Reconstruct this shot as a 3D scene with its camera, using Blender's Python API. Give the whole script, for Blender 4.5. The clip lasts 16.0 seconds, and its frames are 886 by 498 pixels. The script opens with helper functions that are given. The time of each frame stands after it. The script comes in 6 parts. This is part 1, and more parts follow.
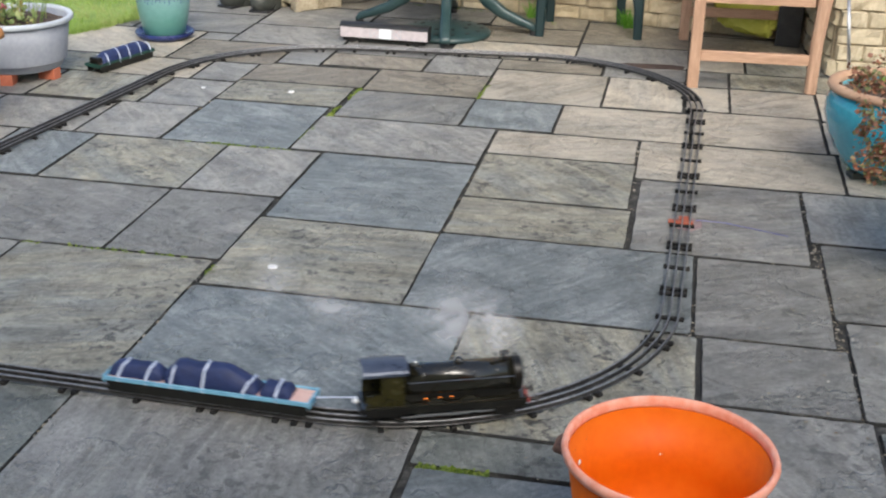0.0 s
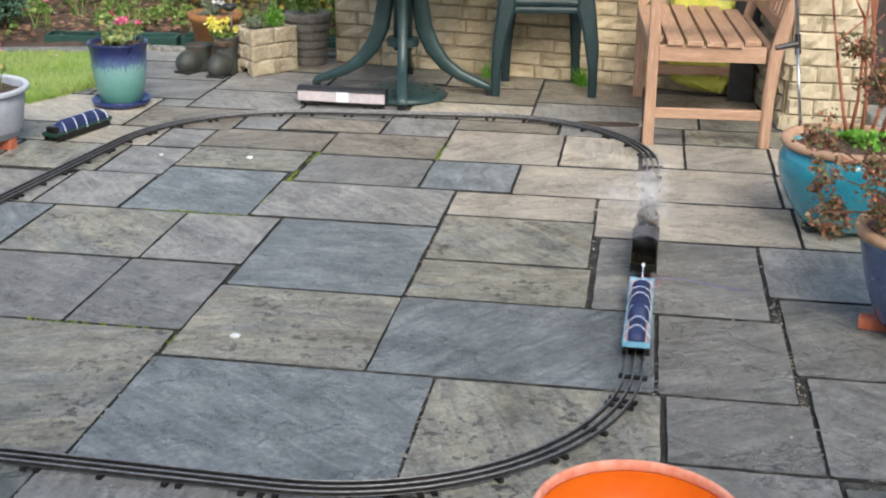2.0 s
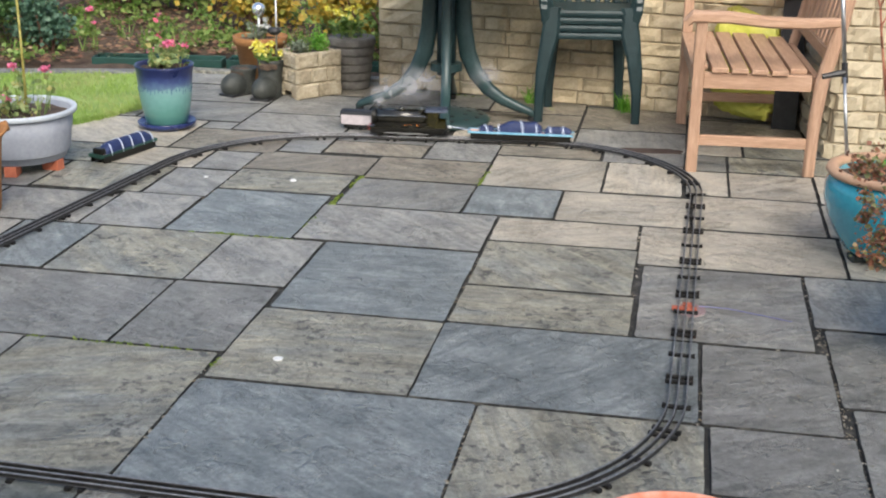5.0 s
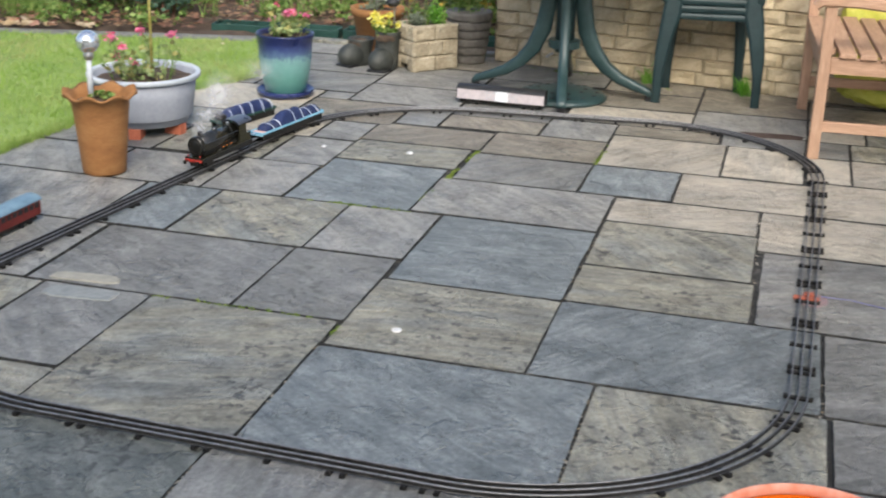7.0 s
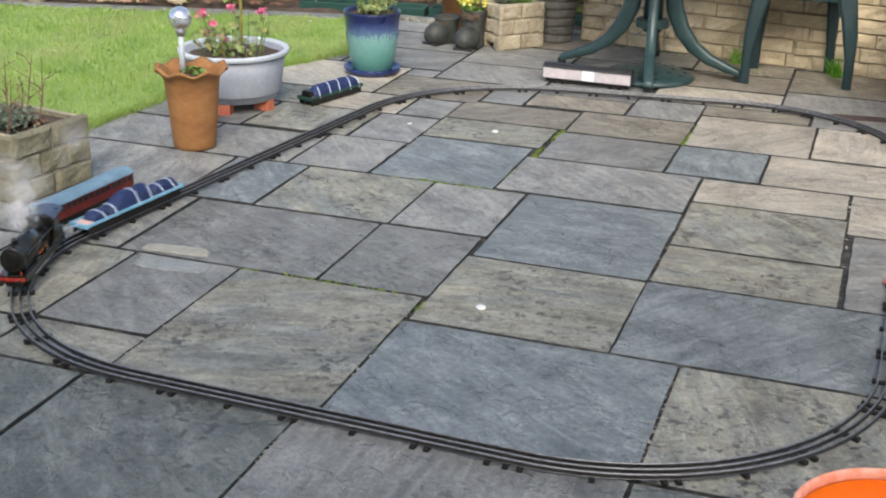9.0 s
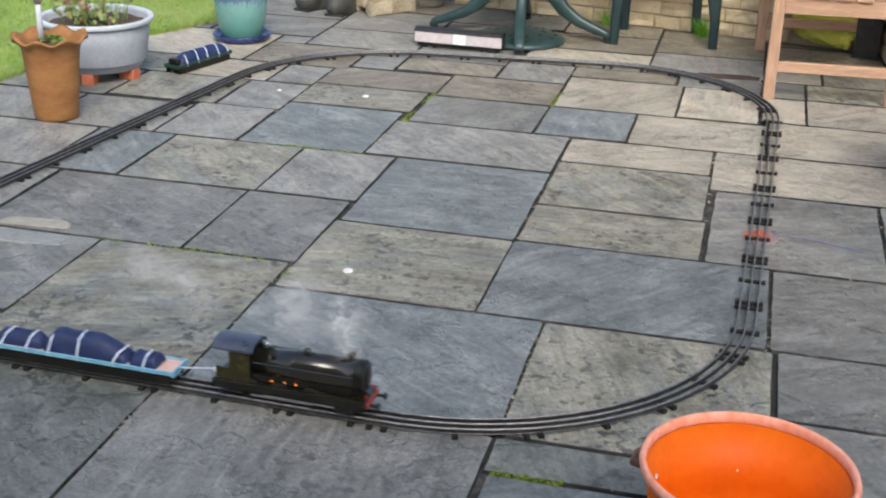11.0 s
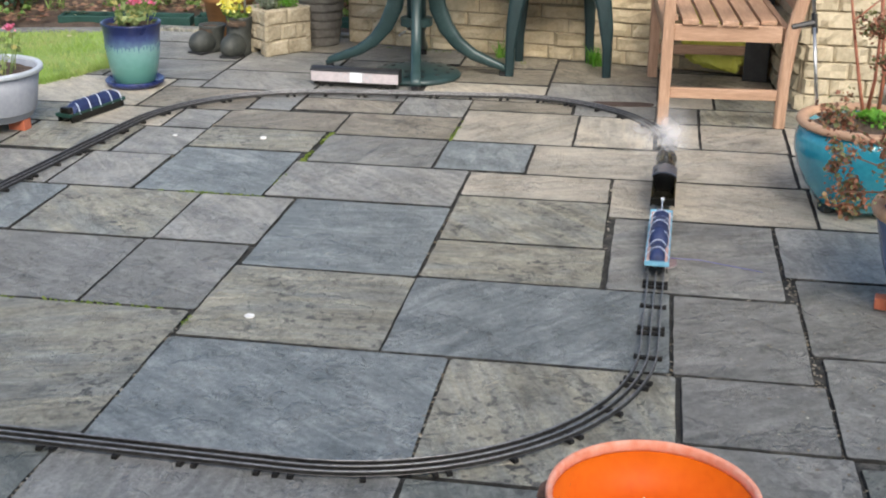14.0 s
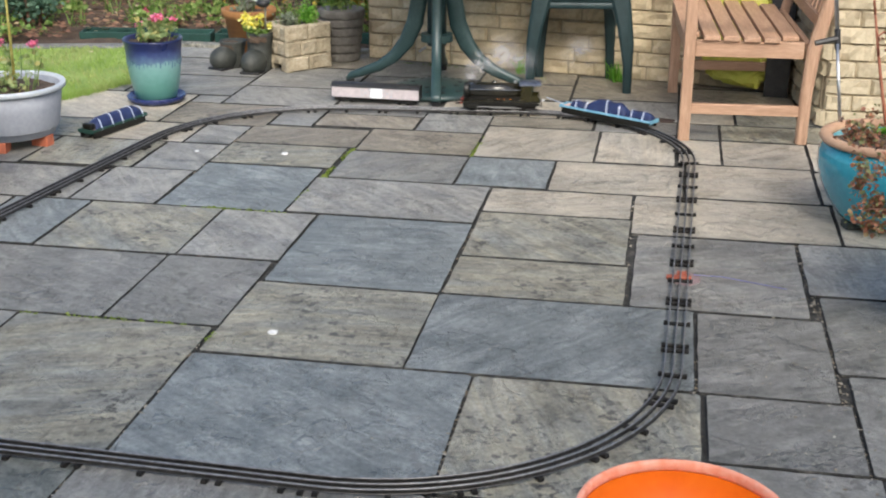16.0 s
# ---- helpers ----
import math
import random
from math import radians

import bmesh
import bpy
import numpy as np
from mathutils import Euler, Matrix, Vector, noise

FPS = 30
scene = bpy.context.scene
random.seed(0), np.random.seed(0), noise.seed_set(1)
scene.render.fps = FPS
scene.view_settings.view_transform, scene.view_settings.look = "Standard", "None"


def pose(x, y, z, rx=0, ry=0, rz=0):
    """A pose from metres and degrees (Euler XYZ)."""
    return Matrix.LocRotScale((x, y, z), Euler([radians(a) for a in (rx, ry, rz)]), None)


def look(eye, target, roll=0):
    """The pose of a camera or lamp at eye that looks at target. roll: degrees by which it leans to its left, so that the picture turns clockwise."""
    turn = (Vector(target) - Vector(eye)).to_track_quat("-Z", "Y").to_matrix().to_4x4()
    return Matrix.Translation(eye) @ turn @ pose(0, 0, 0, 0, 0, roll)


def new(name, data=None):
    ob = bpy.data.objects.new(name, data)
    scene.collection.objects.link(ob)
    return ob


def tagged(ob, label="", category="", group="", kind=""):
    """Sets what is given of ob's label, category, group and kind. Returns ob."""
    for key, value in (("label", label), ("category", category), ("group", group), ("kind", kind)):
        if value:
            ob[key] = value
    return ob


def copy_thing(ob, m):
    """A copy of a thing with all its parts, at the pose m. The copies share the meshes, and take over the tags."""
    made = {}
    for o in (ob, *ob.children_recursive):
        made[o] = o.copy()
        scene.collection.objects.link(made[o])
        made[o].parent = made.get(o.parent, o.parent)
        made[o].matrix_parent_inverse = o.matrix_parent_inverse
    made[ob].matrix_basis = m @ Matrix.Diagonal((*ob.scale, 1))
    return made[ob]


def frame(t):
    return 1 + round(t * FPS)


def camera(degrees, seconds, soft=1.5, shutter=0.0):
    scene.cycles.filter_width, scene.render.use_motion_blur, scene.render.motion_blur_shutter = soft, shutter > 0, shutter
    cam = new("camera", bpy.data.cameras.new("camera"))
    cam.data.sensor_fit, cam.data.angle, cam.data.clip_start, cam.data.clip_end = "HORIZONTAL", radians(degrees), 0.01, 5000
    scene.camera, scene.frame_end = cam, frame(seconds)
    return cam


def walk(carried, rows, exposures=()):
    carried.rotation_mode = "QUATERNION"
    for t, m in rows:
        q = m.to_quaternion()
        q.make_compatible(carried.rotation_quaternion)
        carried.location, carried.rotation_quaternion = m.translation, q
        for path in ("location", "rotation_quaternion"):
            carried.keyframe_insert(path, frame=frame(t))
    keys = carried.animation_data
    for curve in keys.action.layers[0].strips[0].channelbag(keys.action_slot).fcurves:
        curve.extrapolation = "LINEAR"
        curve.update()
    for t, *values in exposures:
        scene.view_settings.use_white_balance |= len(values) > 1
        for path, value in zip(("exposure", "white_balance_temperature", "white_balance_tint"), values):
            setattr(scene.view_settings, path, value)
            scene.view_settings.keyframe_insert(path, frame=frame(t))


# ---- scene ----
cam = camera(38.5, 16.0, soft=2.0, shutter=0.4)
PATH = [
    (0, (0.63, -3.266, 1.332), (0.286, -1.452, 0.565), 1.3),
    (0.5, (0.63, -3.264, 1.341), (0.33, -1.431, 0.598), 1.2),
    (1, (0.624, -3.266, 1.344), (0.325, -1.429, 0.613), 0.7),
    (1.5, (0.627, -3.266, 1.354), (0.335, -1.418, 0.648), 1.0),
    (2, (0.625, -3.266, 1.358), (0.336, -1.41, 0.672), 0.6),
    (2.5, (0.625, -3.267, 1.359), (0.332, -1.409, 0.681), 0.5),
    (3, (0.624, -3.268, 1.36), (0.327, -1.41, 0.682), 0.2),
    (3.5, (0.623, -3.268, 1.362), (0.326, -1.406, 0.694), 0.3),
    (3.7, (0.631, -3.259, 1.36), (0.331, -1.397, 0.696), 0.3),
    (6, (0.585, -3.273, 1.372), (0.196, -1.422, 0.72), 1.3),
    (6.5, (0.572, -3.273, 1.374), (0.159, -1.433, 0.708), 1.5),
    (7, (0.539, -3.285, 1.37), (0.049, -1.475, 0.677), 1.6),
    (7.5, (0.509, -3.293, 1.372), (-0.067, -1.513, 0.667), 1.4),
    (8, (0.506, -3.298, 1.366), (-0.111, -1.531, 0.662), 1.1),
    (8.2, (0.508, -3.305, 1.371), (-0.114, -1.541, 0.663), 1.1),
    (10.3, (0.579, -3.293, 1.358), (0.07, -1.51, 0.61), 1.1),
    (10.5, (0.586, -3.289, 1.355), (0.099, -1.5, 0.604), 1.0),
    (11, (0.598, -3.281, 1.346), (0.159, -1.486, 0.581), 1.5),
    (11.5, (0.621, -3.276, 1.344), (0.235, -1.471, 0.574), 1.0),
    (12, (0.632, -3.263, 1.342), (0.299, -1.44, 0.59), 0.8),
    (12.5, (0.629, -3.258, 1.345), (0.327, -1.42, 0.615), 0.6),
    (13, (0.624, -3.258, 1.346), (0.333, -1.414, 0.626), 0.4),
    (13.5, (0.621, -3.26, 1.348), (0.322, -1.417, 0.631), 0.4),
    (14, (0.62, -3.261, 1.353), (0.313, -1.418, 0.639), 0.4),
    (14.5, (0.616, -3.261, 1.356), (0.305, -1.417, 0.649), 0.1),
    (15, (0.617, -3.264, 1.356), (0.305, -1.416, 0.66), -0.0),
    (15.5, (0.614, -3.263, 1.357), (0.3, -1.414, 0.663), 0.3),
    (16, (0.6, -3.259, 1.358), (0.267, -1.413, 0.665), 0.2),
]
walk(cam, [(t, look(eye, target, roll)) for t, eye, target, roll in PATH])

# ---------- light ----------
world = bpy.data.worlds.new("sky")
scene.world = world
world.use_nodes = True
wn = world.node_tree.nodes
sky = wn.new("ShaderNodeTexSky")
sky.sky_type, sky.sun_disc = "NISHITA", False
SUN_EL, SUN_AZ = radians(42), radians(160)
sky.sun_elevation, sky.sun_rotation = SUN_EL, SUN_AZ
sky.air_density, sky.dust_density = 1.0, 3.0
wn["Background"].inputs["Strength"].default_value = 0.12
world.node_tree.links.new(sky.outputs["Color"], wn["Background"].inputs["Color"])
sun_data = bpy.data.lights.new("sun", "SUN")
sun_data.energy, sun_data.angle, sun_data.color = 1.25, radians(30), (1.0, 0.975, 0.89)
sun = new("sun", sun_data)
sun.matrix_world = look((5 * math.sin(SUN_AZ), 5 * math.cos(SUN_AZ), 5 * math.tan(SUN_EL)), (0, 0, 0))
scene.view_settings.exposure = 1.08


# ---------- materials ----------
def material(name, stops, rough=0.7, scale=8.0, stretch=(1, 1, 1), bump=0.3, fine=60.0, metal=0.0, coat=0.0, detail=6.0, spread=(0.3, 0.7), spec=0.5, hue=0.0, glow=None, height=0.01):
    """A node material: colours along two scales of noise, varied by the object's random number, with relief."""
    m = bpy.data.materials.new(name)
    m.use_nodes = True
    nt = m.node_tree
    n, l = nt.nodes, nt.links
    b = n["Principled BSDF"]
    tc = n.new("ShaderNodeTexCoord")
    info = n.new("ShaderNodeObjectInfo")
    shift = n.new("ShaderNodeVectorMath")
    shift.operation = "MULTIPLY_ADD"
    shift.inputs[1].default_value = (37.0, 53.0, 11.0)
    l.new(info.outputs["Random"], shift.inputs[0])
    l.new(tc.outputs["Object"], shift.inputs[2])
    mp = n.new("ShaderNodeMapping")
    mp.inputs["Scale"].default_value = stretch
    l.new(shift.outputs[0], mp.inputs["Vector"])
    big = n.new("ShaderNodeTexNoise")
    big.inputs["Scale"].default_value, big.inputs["Detail"].default_value, big.inputs["Roughness"].default_value = scale, detail, 0.62
    l.new(mp.outputs[0], big.inputs["Vector"])
    small = n.new("ShaderNodeTexNoise")
    small.inputs["Scale"].default_value, small.inputs["Detail"].default_value = fine, 4.0
    l.new(mp.outputs[0], small.inputs["Vector"])
    mixf = n.new("ShaderNodeMath")
    mixf.operation = "MULTIPLY_ADD"
    mixf.inputs[1].default_value = 0.3
    l.new(small.outputs["Fac"], mixf.inputs[0])
    less = n.new("ShaderNodeMath")
    less.operation = "MULTIPLY_ADD"
    less.inputs[1].default_value, less.inputs[2].default_value = 0.7, 0.0
    l.new(big.outputs["Fac"], less.inputs[0])
    l.new(less.outputs[0], mixf.inputs[2])
    ramp = n.new("ShaderNodeValToRGB")
    e = ramp.color_ramp.elements
    while len(e) < len(stops):
        e.new(0.5)
    for k, c in enumerate(stops):
        e[k].position = spread[0] + (spread[1] - spread[0]) * k / max(1, len(stops) - 1)
        e[k].color = (*c, 1)
    l.new(mixf.outputs[0], ramp.inputs[0])
    out = ramp.outputs[0]
    if hue:
        hs = n.new("ShaderNodeHueSaturation")
        val = n.new("ShaderNodeMath")
        val.operation = "MULTIPLY_ADD"
        val.inputs[1].default_value, val.inputs[2].default_value = hue, 1 - hue / 2
        l.new(info.outputs["Random"], val.inputs[0])
        l.new(val.outputs[0], hs.inputs["Value"])
        l.new(out, hs.inputs["Color"])
        out = hs.outputs[0]
    l.new(out, b.inputs["Base Color"])
    rr = n.new("ShaderNodeMapRange")
    rr.inputs[3].default_value, rr.inputs[4].default_value = max(0.02, rough - 0.12), min(1, rough + 0.12)
    l.new(mixf.outputs[0], rr.inputs[0])
    l.new(rr.outputs[0], b.inputs["Roughness"])
    b.inputs["Metallic"].default_value = metal
    b.inputs["Specular IOR Level"].default_value = spec
    b.inputs["Coat Weight"].default_value = coat
    b.inputs["Coat Roughness"].default_value = 0.12
    if bump:
        bp = n.new("ShaderNodeBump")
        bp.inputs["Strength"].default_value, bp.inputs["Distance"].default_value = bump, height
        l.new(mixf.outputs[0], bp.inputs["Height"])
        l.new(bp.outputs[0], b.inputs["Normal"])
    if glow:
        b.inputs["Emission Color"].default_value = (*glow[:3], 1)
        b.inputs["Emission Strength"].default_value = glow[3]
    return m


def leaf_material(name, stops, rough=0.55):
    m = material(name, stops, rough, 30, bump=0.0)
    nt = m.node_tree
    n, l = nt.nodes, nt.links
    geo = n.new("ShaderNodeNewGeometry")
    ramp = n["Color Ramp"]
    l.new(geo.outputs["Random Per Island"], ramp.inputs[0])
    for k, s in enumerate(ramp.color_ramp.elements):
        s.position = k / max(1, len(stops) - 1)
    b = n["Principled BSDF"]
    tr = n.new("ShaderNodeBsdfTranslucent")
    l.new(ramp.outputs[0], tr.inputs[0])
    mix = n.new("ShaderNodeMixShader")
    mix.inputs[0].default_value = 0.3
    l.new(b.outputs[0], mix.inputs[1])
    l.new(tr.outputs[0], mix.inputs[2])
    l.new(mix.outputs[0], n["Material Output"].inputs["Surface"])
    return m


def slab_material(name, dark, mid, light, fleck, other=None):
    """Riven sandstone: laminated streaks turned differently on each slab, blotches, dark flecks and stepped relief."""
    m = bpy.data.materials.new(name)
    m.use_nodes = True
    n, l = m.node_tree.nodes, m.node_tree.links
    b = n["Principled BSDF"]
    tc, info = n.new("ShaderNodeTexCoord"), n.new("ShaderNodeObjectInfo")
    shift = n.new("ShaderNodeVectorMath")
    shift.operation = "MULTIPLY_ADD"
    shift.inputs[1].default_value = (37.0, 53.0, 11.0)
    l.new(info.outputs["Random"], shift.inputs[0])
    l.new(tc.outputs["Object"], shift.inputs[2])
    angle = n.new("ShaderNodeMath")
    angle.operation = "MULTIPLY_ADD"
    angle.inputs[1].default_value, angle.inputs[2].default_value = 2.6, -1.0
    l.new(info.outputs["Random"], angle.inputs[0])
    turn = n.new("ShaderNodeVectorRotate")
    turn.rotation_type = "Z_AXIS"
    l.new(tc.outputs["Object"], turn.inputs["Vector"])
    l.new(angle.outputs[0], turn.inputs["Angle"])
    add = n.new("ShaderNodeVectorMath")
    l.new(turn.outputs[0], add.inputs[0])
    l.new(shift.outputs[0], add.inputs[1])
    flow = n.new("ShaderNodeMapping")
    flow.inputs["Scale"].default_value = (0.9, 4.0, 1.0)
    l.new(turn.outputs[0], flow.inputs["Vector"])
    seat = n.new("ShaderNodeVectorMath")
    seat.operation = "MULTIPLY_ADD"
    seat.inputs[1].default_value = (91.0, 47.0, 5.0)
    l.new(info.outputs["Random"], seat.inputs[0])
    l.new(flow.outputs[0], seat.inputs[2])

    def tex(vec, scale, detail, rough, distort=0.0):
        t = n.new("ShaderNodeTexNoise")
        t.inputs["Scale"].default_value, t.inputs["Detail"].default_value = scale, detail
        t.inputs["Roughness"].default_value, t.inputs["Distortion"].default_value = rough, distort
        l.new(vec, t.inputs["Vector"])
        return t.outputs["Fac"]

    def calc(op, a, bb, c=0.0):
        t = n.new("ShaderNodeMath")
        t.operation = op
        for k, v in enumerate((a, bb, c)):
            if isinstance(v, float):
                t.inputs[k].default_value = v
            else:
                l.new(v, t.inputs[k])
        return t.outputs[0]

    streak = tex(seat.outputs[0], 4.6, 10.0, 0.70, 1.1)
    blotch = tex(shift.outputs[0], 8.5, 12.0, 0.78)
    grain = tex(shift.outputs[0], 62.0, 6.0, 0.8)
    spots = tex(shift.outputs[0], 34.0, 5.0, 0.62)
    where = n.new("ShaderNodeMapRange")
    where.inputs[1].default_value, where.inputs[2].default_value = 0.42, 0.58
    l.new(tex(shift.outputs[0], 4.0, 4.0, 0.6), where.inputs[0])
    height = calc("MULTIPLY_ADD", streak, 0.34, calc("MULTIPLY_ADD", blotch, 0.36, calc("MULTIPLY", grain, 0.30)))
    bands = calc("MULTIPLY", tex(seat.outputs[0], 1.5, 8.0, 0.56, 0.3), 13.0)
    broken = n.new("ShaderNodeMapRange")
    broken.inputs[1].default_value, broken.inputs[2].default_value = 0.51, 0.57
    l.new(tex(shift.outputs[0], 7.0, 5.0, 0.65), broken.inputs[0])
    # Darker colour along the step edges of the relief, in broken stretches.
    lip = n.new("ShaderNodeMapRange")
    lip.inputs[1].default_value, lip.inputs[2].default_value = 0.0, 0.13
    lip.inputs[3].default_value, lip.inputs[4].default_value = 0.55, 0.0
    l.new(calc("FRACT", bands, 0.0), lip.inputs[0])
    step_line = calc("MULTIPLY", lip.outputs[0], broken.outputs[0])
    relief = calc("MULTIPLY_ADD", calc("MULTIPLY", calc("FLOOR", bands, 0.0), broken.outputs[0]), 0.06, height)
    ramp = n.new("ShaderNodeValToRGB")
    e = ramp.color_ramp.elements
    e[0].position, e[1].position = 0.405, 0.595
    e[0].color, e[1].color = (*dark, 1), (*light, 1)
    middle = e.new(0.5)
    middle.color = (*mid, 1)
    l.new(height, ramp.inputs[0])
    gate = n.new("ShaderNodeMapRange")
    gate.inputs[1].default_value, gate.inputs[2].default_value = 0.53, 0.60
    gate.inputs[3].default_value, gate.inputs[4].default_value = 0.0, fleck
    l.new(spots, gate.inputs[0])
    base = ramp.outputs[0]
    if other:
        patch = n.new("ShaderNodeMapRange")
        patch.inputs[1].default_value, patch.inputs[2].default_value = 0.42, 0.62
        patch.inputs[4].default_value = 0.75
        l.new(tex(seat.outputs[0], 2.6, 6.0, 0.65, 0.8), patch.inputs[0])
        tint = n.new("ShaderNodeMixRGB")
        tint.blend_type = "MULTIPLY"
        tint.inputs["Color2"].default_value = (*other, 1)
        l.new(patch.outputs[0], tint.inputs["Fac"])
        l.new(base, tint.inputs["Color1"])
        base = tint.outputs[0]
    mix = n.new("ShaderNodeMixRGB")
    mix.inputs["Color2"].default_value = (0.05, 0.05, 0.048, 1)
    l.new(calc("MAXIMUM", calc("MULTIPLY", gate.outputs[0], where.outputs[0]), step_line), mix.inputs["Fac"])
    l.new(base, mix.inputs["Color1"])
    hs = n.new("ShaderNodeHueSaturation")
    l.new(calc("MULTIPLY_ADD", info.outputs["Random"], 0.26, 0.95), hs.inputs["Value"])
    hs.inputs["Saturation"].default_value = 1.06
    l.new(mix.outputs[0], hs.inputs["Color"])
    l.new(hs.outputs[0], b.inputs["Base Color"])
    l.new(calc("MULTIPLY_ADD", height, 0.5, 0.24), b.inputs["Roughness"])
    bp = n.new("ShaderNodeBump")
    bp.inputs["Strength"].default_value, bp.inputs["Distance"].default_value = 0.9, 0.02
    l.new(relief, bp.inputs["Height"])
    l.new(bp.outputs[0], b.inputs["Normal"])
    return m


SLATE = [slab_material("slab_slate", (0.088, 0.102, 0.106), (0.186, 0.207, 0.208), (0.345, 0.365, 0.358), 0.35),
         slab_material("slab_grey", (0.128, 0.125, 0.113), (0.262, 0.257, 0.234), (0.43, 0.415, 0.37), 0.45, (0.82, 0.86, 0.92)),
         slab_material("slab_tan", (0.12, 0.113, 0.087), (0.288, 0.272, 0.212), (0.475, 0.447, 0.355), 0.85, (0.68, 0.76, 0.92)),
         slab_material("slab_pale", (0.23, 0.203, 0.16), (0.45, 0.408, 0.33), (0.62, 0.57, 0.47), 0.4, (0.80, 0.83, 0.88)),
         slab_material("slab_dirty", (0.072, 0.082, 0.075), (0.152, 0.162, 0.146), (0.275, 0.282, 0.252), 0.85),
         slab_material("slab_dull", (0.098, 0.099, 0.094), (0.205, 0.203, 0.19), (0.345, 0.338, 0.315), 0.6, (0.88, 0.89, 0.86)),
         slab_material("slab_brown", (0.118, 0.103, 0.079), (0.265, 0.235, 0.187), (0.43, 0.385, 0.31), 0.7, (0.8, 0.84, 0.86))]
JOINT = material("joint_grit", [(0.010, 0.010, 0.009), (0.026, 0.026, 0.024), (0.13, 0.125, 0.11)], 0.9, 25, bump=0.6, fine=180)
SOIL = material("soil", [(0.045, 0.030, 0.020), (0.09, 0.06, 0.04), (0.16, 0.105, 0.065)], 0.95, 14, bump=0.9, fine=90, height=0.03)
LAWN = material("lawn", [(0.12, 0.20, 0.04), (0.23, 0.33, 0.075), (0.36, 0.40, 0.15)], 0.9, 3, bump=0.7, fine=140)
GRASS = leaf_material("grass_blade", [(0.17, 0.29, 0.045), (0.27, 0.41, 0.08), (0.36, 0.45, 0.14), (0.42, 0.41, 0.19)])
spread_noise = GRASS.node_tree.nodes.new("ShaderNodeTexNoise")
spread_noise.inputs["Scale"].default_value, spread_noise.inputs["Detail"].default_value = 2.6, 4.0
spread_geo = GRASS.node_tree.nodes.new("ShaderNodeNewGeometry")
GRASS.node_tree.links.new(spread_geo.outputs["Position"], spread_noise.inputs["Vector"])
spread_map = GRASS.node_tree.nodes.new("ShaderNodeMapRange")
spread_map.inputs[1].default_value, spread_map.inputs[2].default_value = 0.32, 0.68
GRASS.node_tree.links.new(spread_noise.outputs["Fac"], spread_map.inputs[0])
spread_mix = GRASS.node_tree.nodes.new("ShaderNodeMath")
spread_mix.operation = "MULTIPLY_ADD"
spread_mix.inputs[1].default_value = 0.35
GRASS.node_tree.links.new(spread_geo.outputs["Random Per Island"], spread_mix.inputs[0])
spread_share = GRASS.node_tree.nodes.new("ShaderNodeMath")
spread_share.operation = "MULTIPLY"
spread_share.inputs[1].default_value = 0.65
GRASS.node_tree.links.new(spread_map.outputs[0], spread_share.inputs[0])
GRASS.node_tree.links.new(spread_share.outputs[0], spread_mix.inputs[2])
GRASS.node_tree.links.new(spread_mix.outputs[0], GRASS.node_tree.nodes["Color Ramp"].inputs[0])
STONE = material("wall_stone", [(0.40, 0.325, 0.205), (0.57, 0.475, 0.315), (0.70, 0.605, 0.435)], 0.85, 9, bump=0.75, fine=70, hue=0.25, height=0.012)
PILLAR = material("pillar_stone", [(0.36, 0.305, 0.21), (0.49, 0.425, 0.30), (0.60, 0.53, 0.39)], 0.85, 9, bump=0.75, fine=70, hue=0.12, height=0.012)
MORTAR = material("mortar", [(0.30, 0.25, 0.17), (0.40, 0.335, 0.235), (0.48, 0.41, 0.30)], 0.95, 30, bump=0.5, fine=150)
CAST = material("cast_stone", [(0.10, 0.09, 0.055), (0.20, 0.182, 0.115), (0.32, 0.295, 0.205)], 0.9, 10, bump=0.7, fine=80, hue=0.2)
CAST_PALE = material("pale_cast_stone", [(0.22, 0.18, 0.12), (0.37, 0.315, 0.22), (0.52, 0.46, 0.35)], 0.9, 10, bump=0.7, fine=80, hue=0.25)
RAIL = material("rail_steel", [(0.025, 0.024, 0.023), (0.05, 0.048, 0.046), (0.09, 0.086, 0.082)], 0.45, 40, bump=0.08, metal=0.5)
RAIL_HEAD = material("rail_head_steel", [(0.18, 0.18, 0.185), (0.28, 0.28, 0.285), (0.40, 0.40, 0.405)], 0.55, 60, bump=0.04, metal=0.9)
SLEEPER = material("sleeper_tin", [(0.006, 0.006, 0.006), (0.013, 0.0125, 0.012), (0.035, 0.028, 0.022)], 0.6, 50, bump=0.2, metal=0.2)
ORANGE = material("orange_plastic", [(0.70, 0.105, 0.002), (0.80, 0.135, 0.003), (0.84, 0.16, 0.006)], 0.5, 9, bump=0.06, spec=0.2)
ORANGE_RIM = material("orange_rim_plastic", [(0.82, 0.27, 0.15), (0.86, 0.36, 0.24), (0.88, 0.46, 0.34)], 0.55, 30, bump=0.08, spec=0.3)
GREEN = material("green_resin", [(0.016, 0.036, 0.037), (0.026, 0.055, 0.056), (0.05, 0.085, 0.085)], 0.36, 9, bump=0.12, fine=120)
GREEN_DARK = material("dark_green_resin", [(0.007, 0.020, 0.022), (0.013, 0.032, 0.035), (0.025, 0.05, 0.052)], 0.4, 9, bump=0.12, fine=120)
METAL = material("pole_metal", [(0.30, 0.31, 0.32), (0.48, 0.49, 0.50), (0.62, 0.63, 0.64)], 0.32, 20, bump=0.05, metal=0.9)
BLACK = material("black_plastic", [(0.012, 0.012, 0.013), (0.02, 0.02, 0.021), (0.04, 0.04, 0.04)], 0.45, 20, bump=0.1)
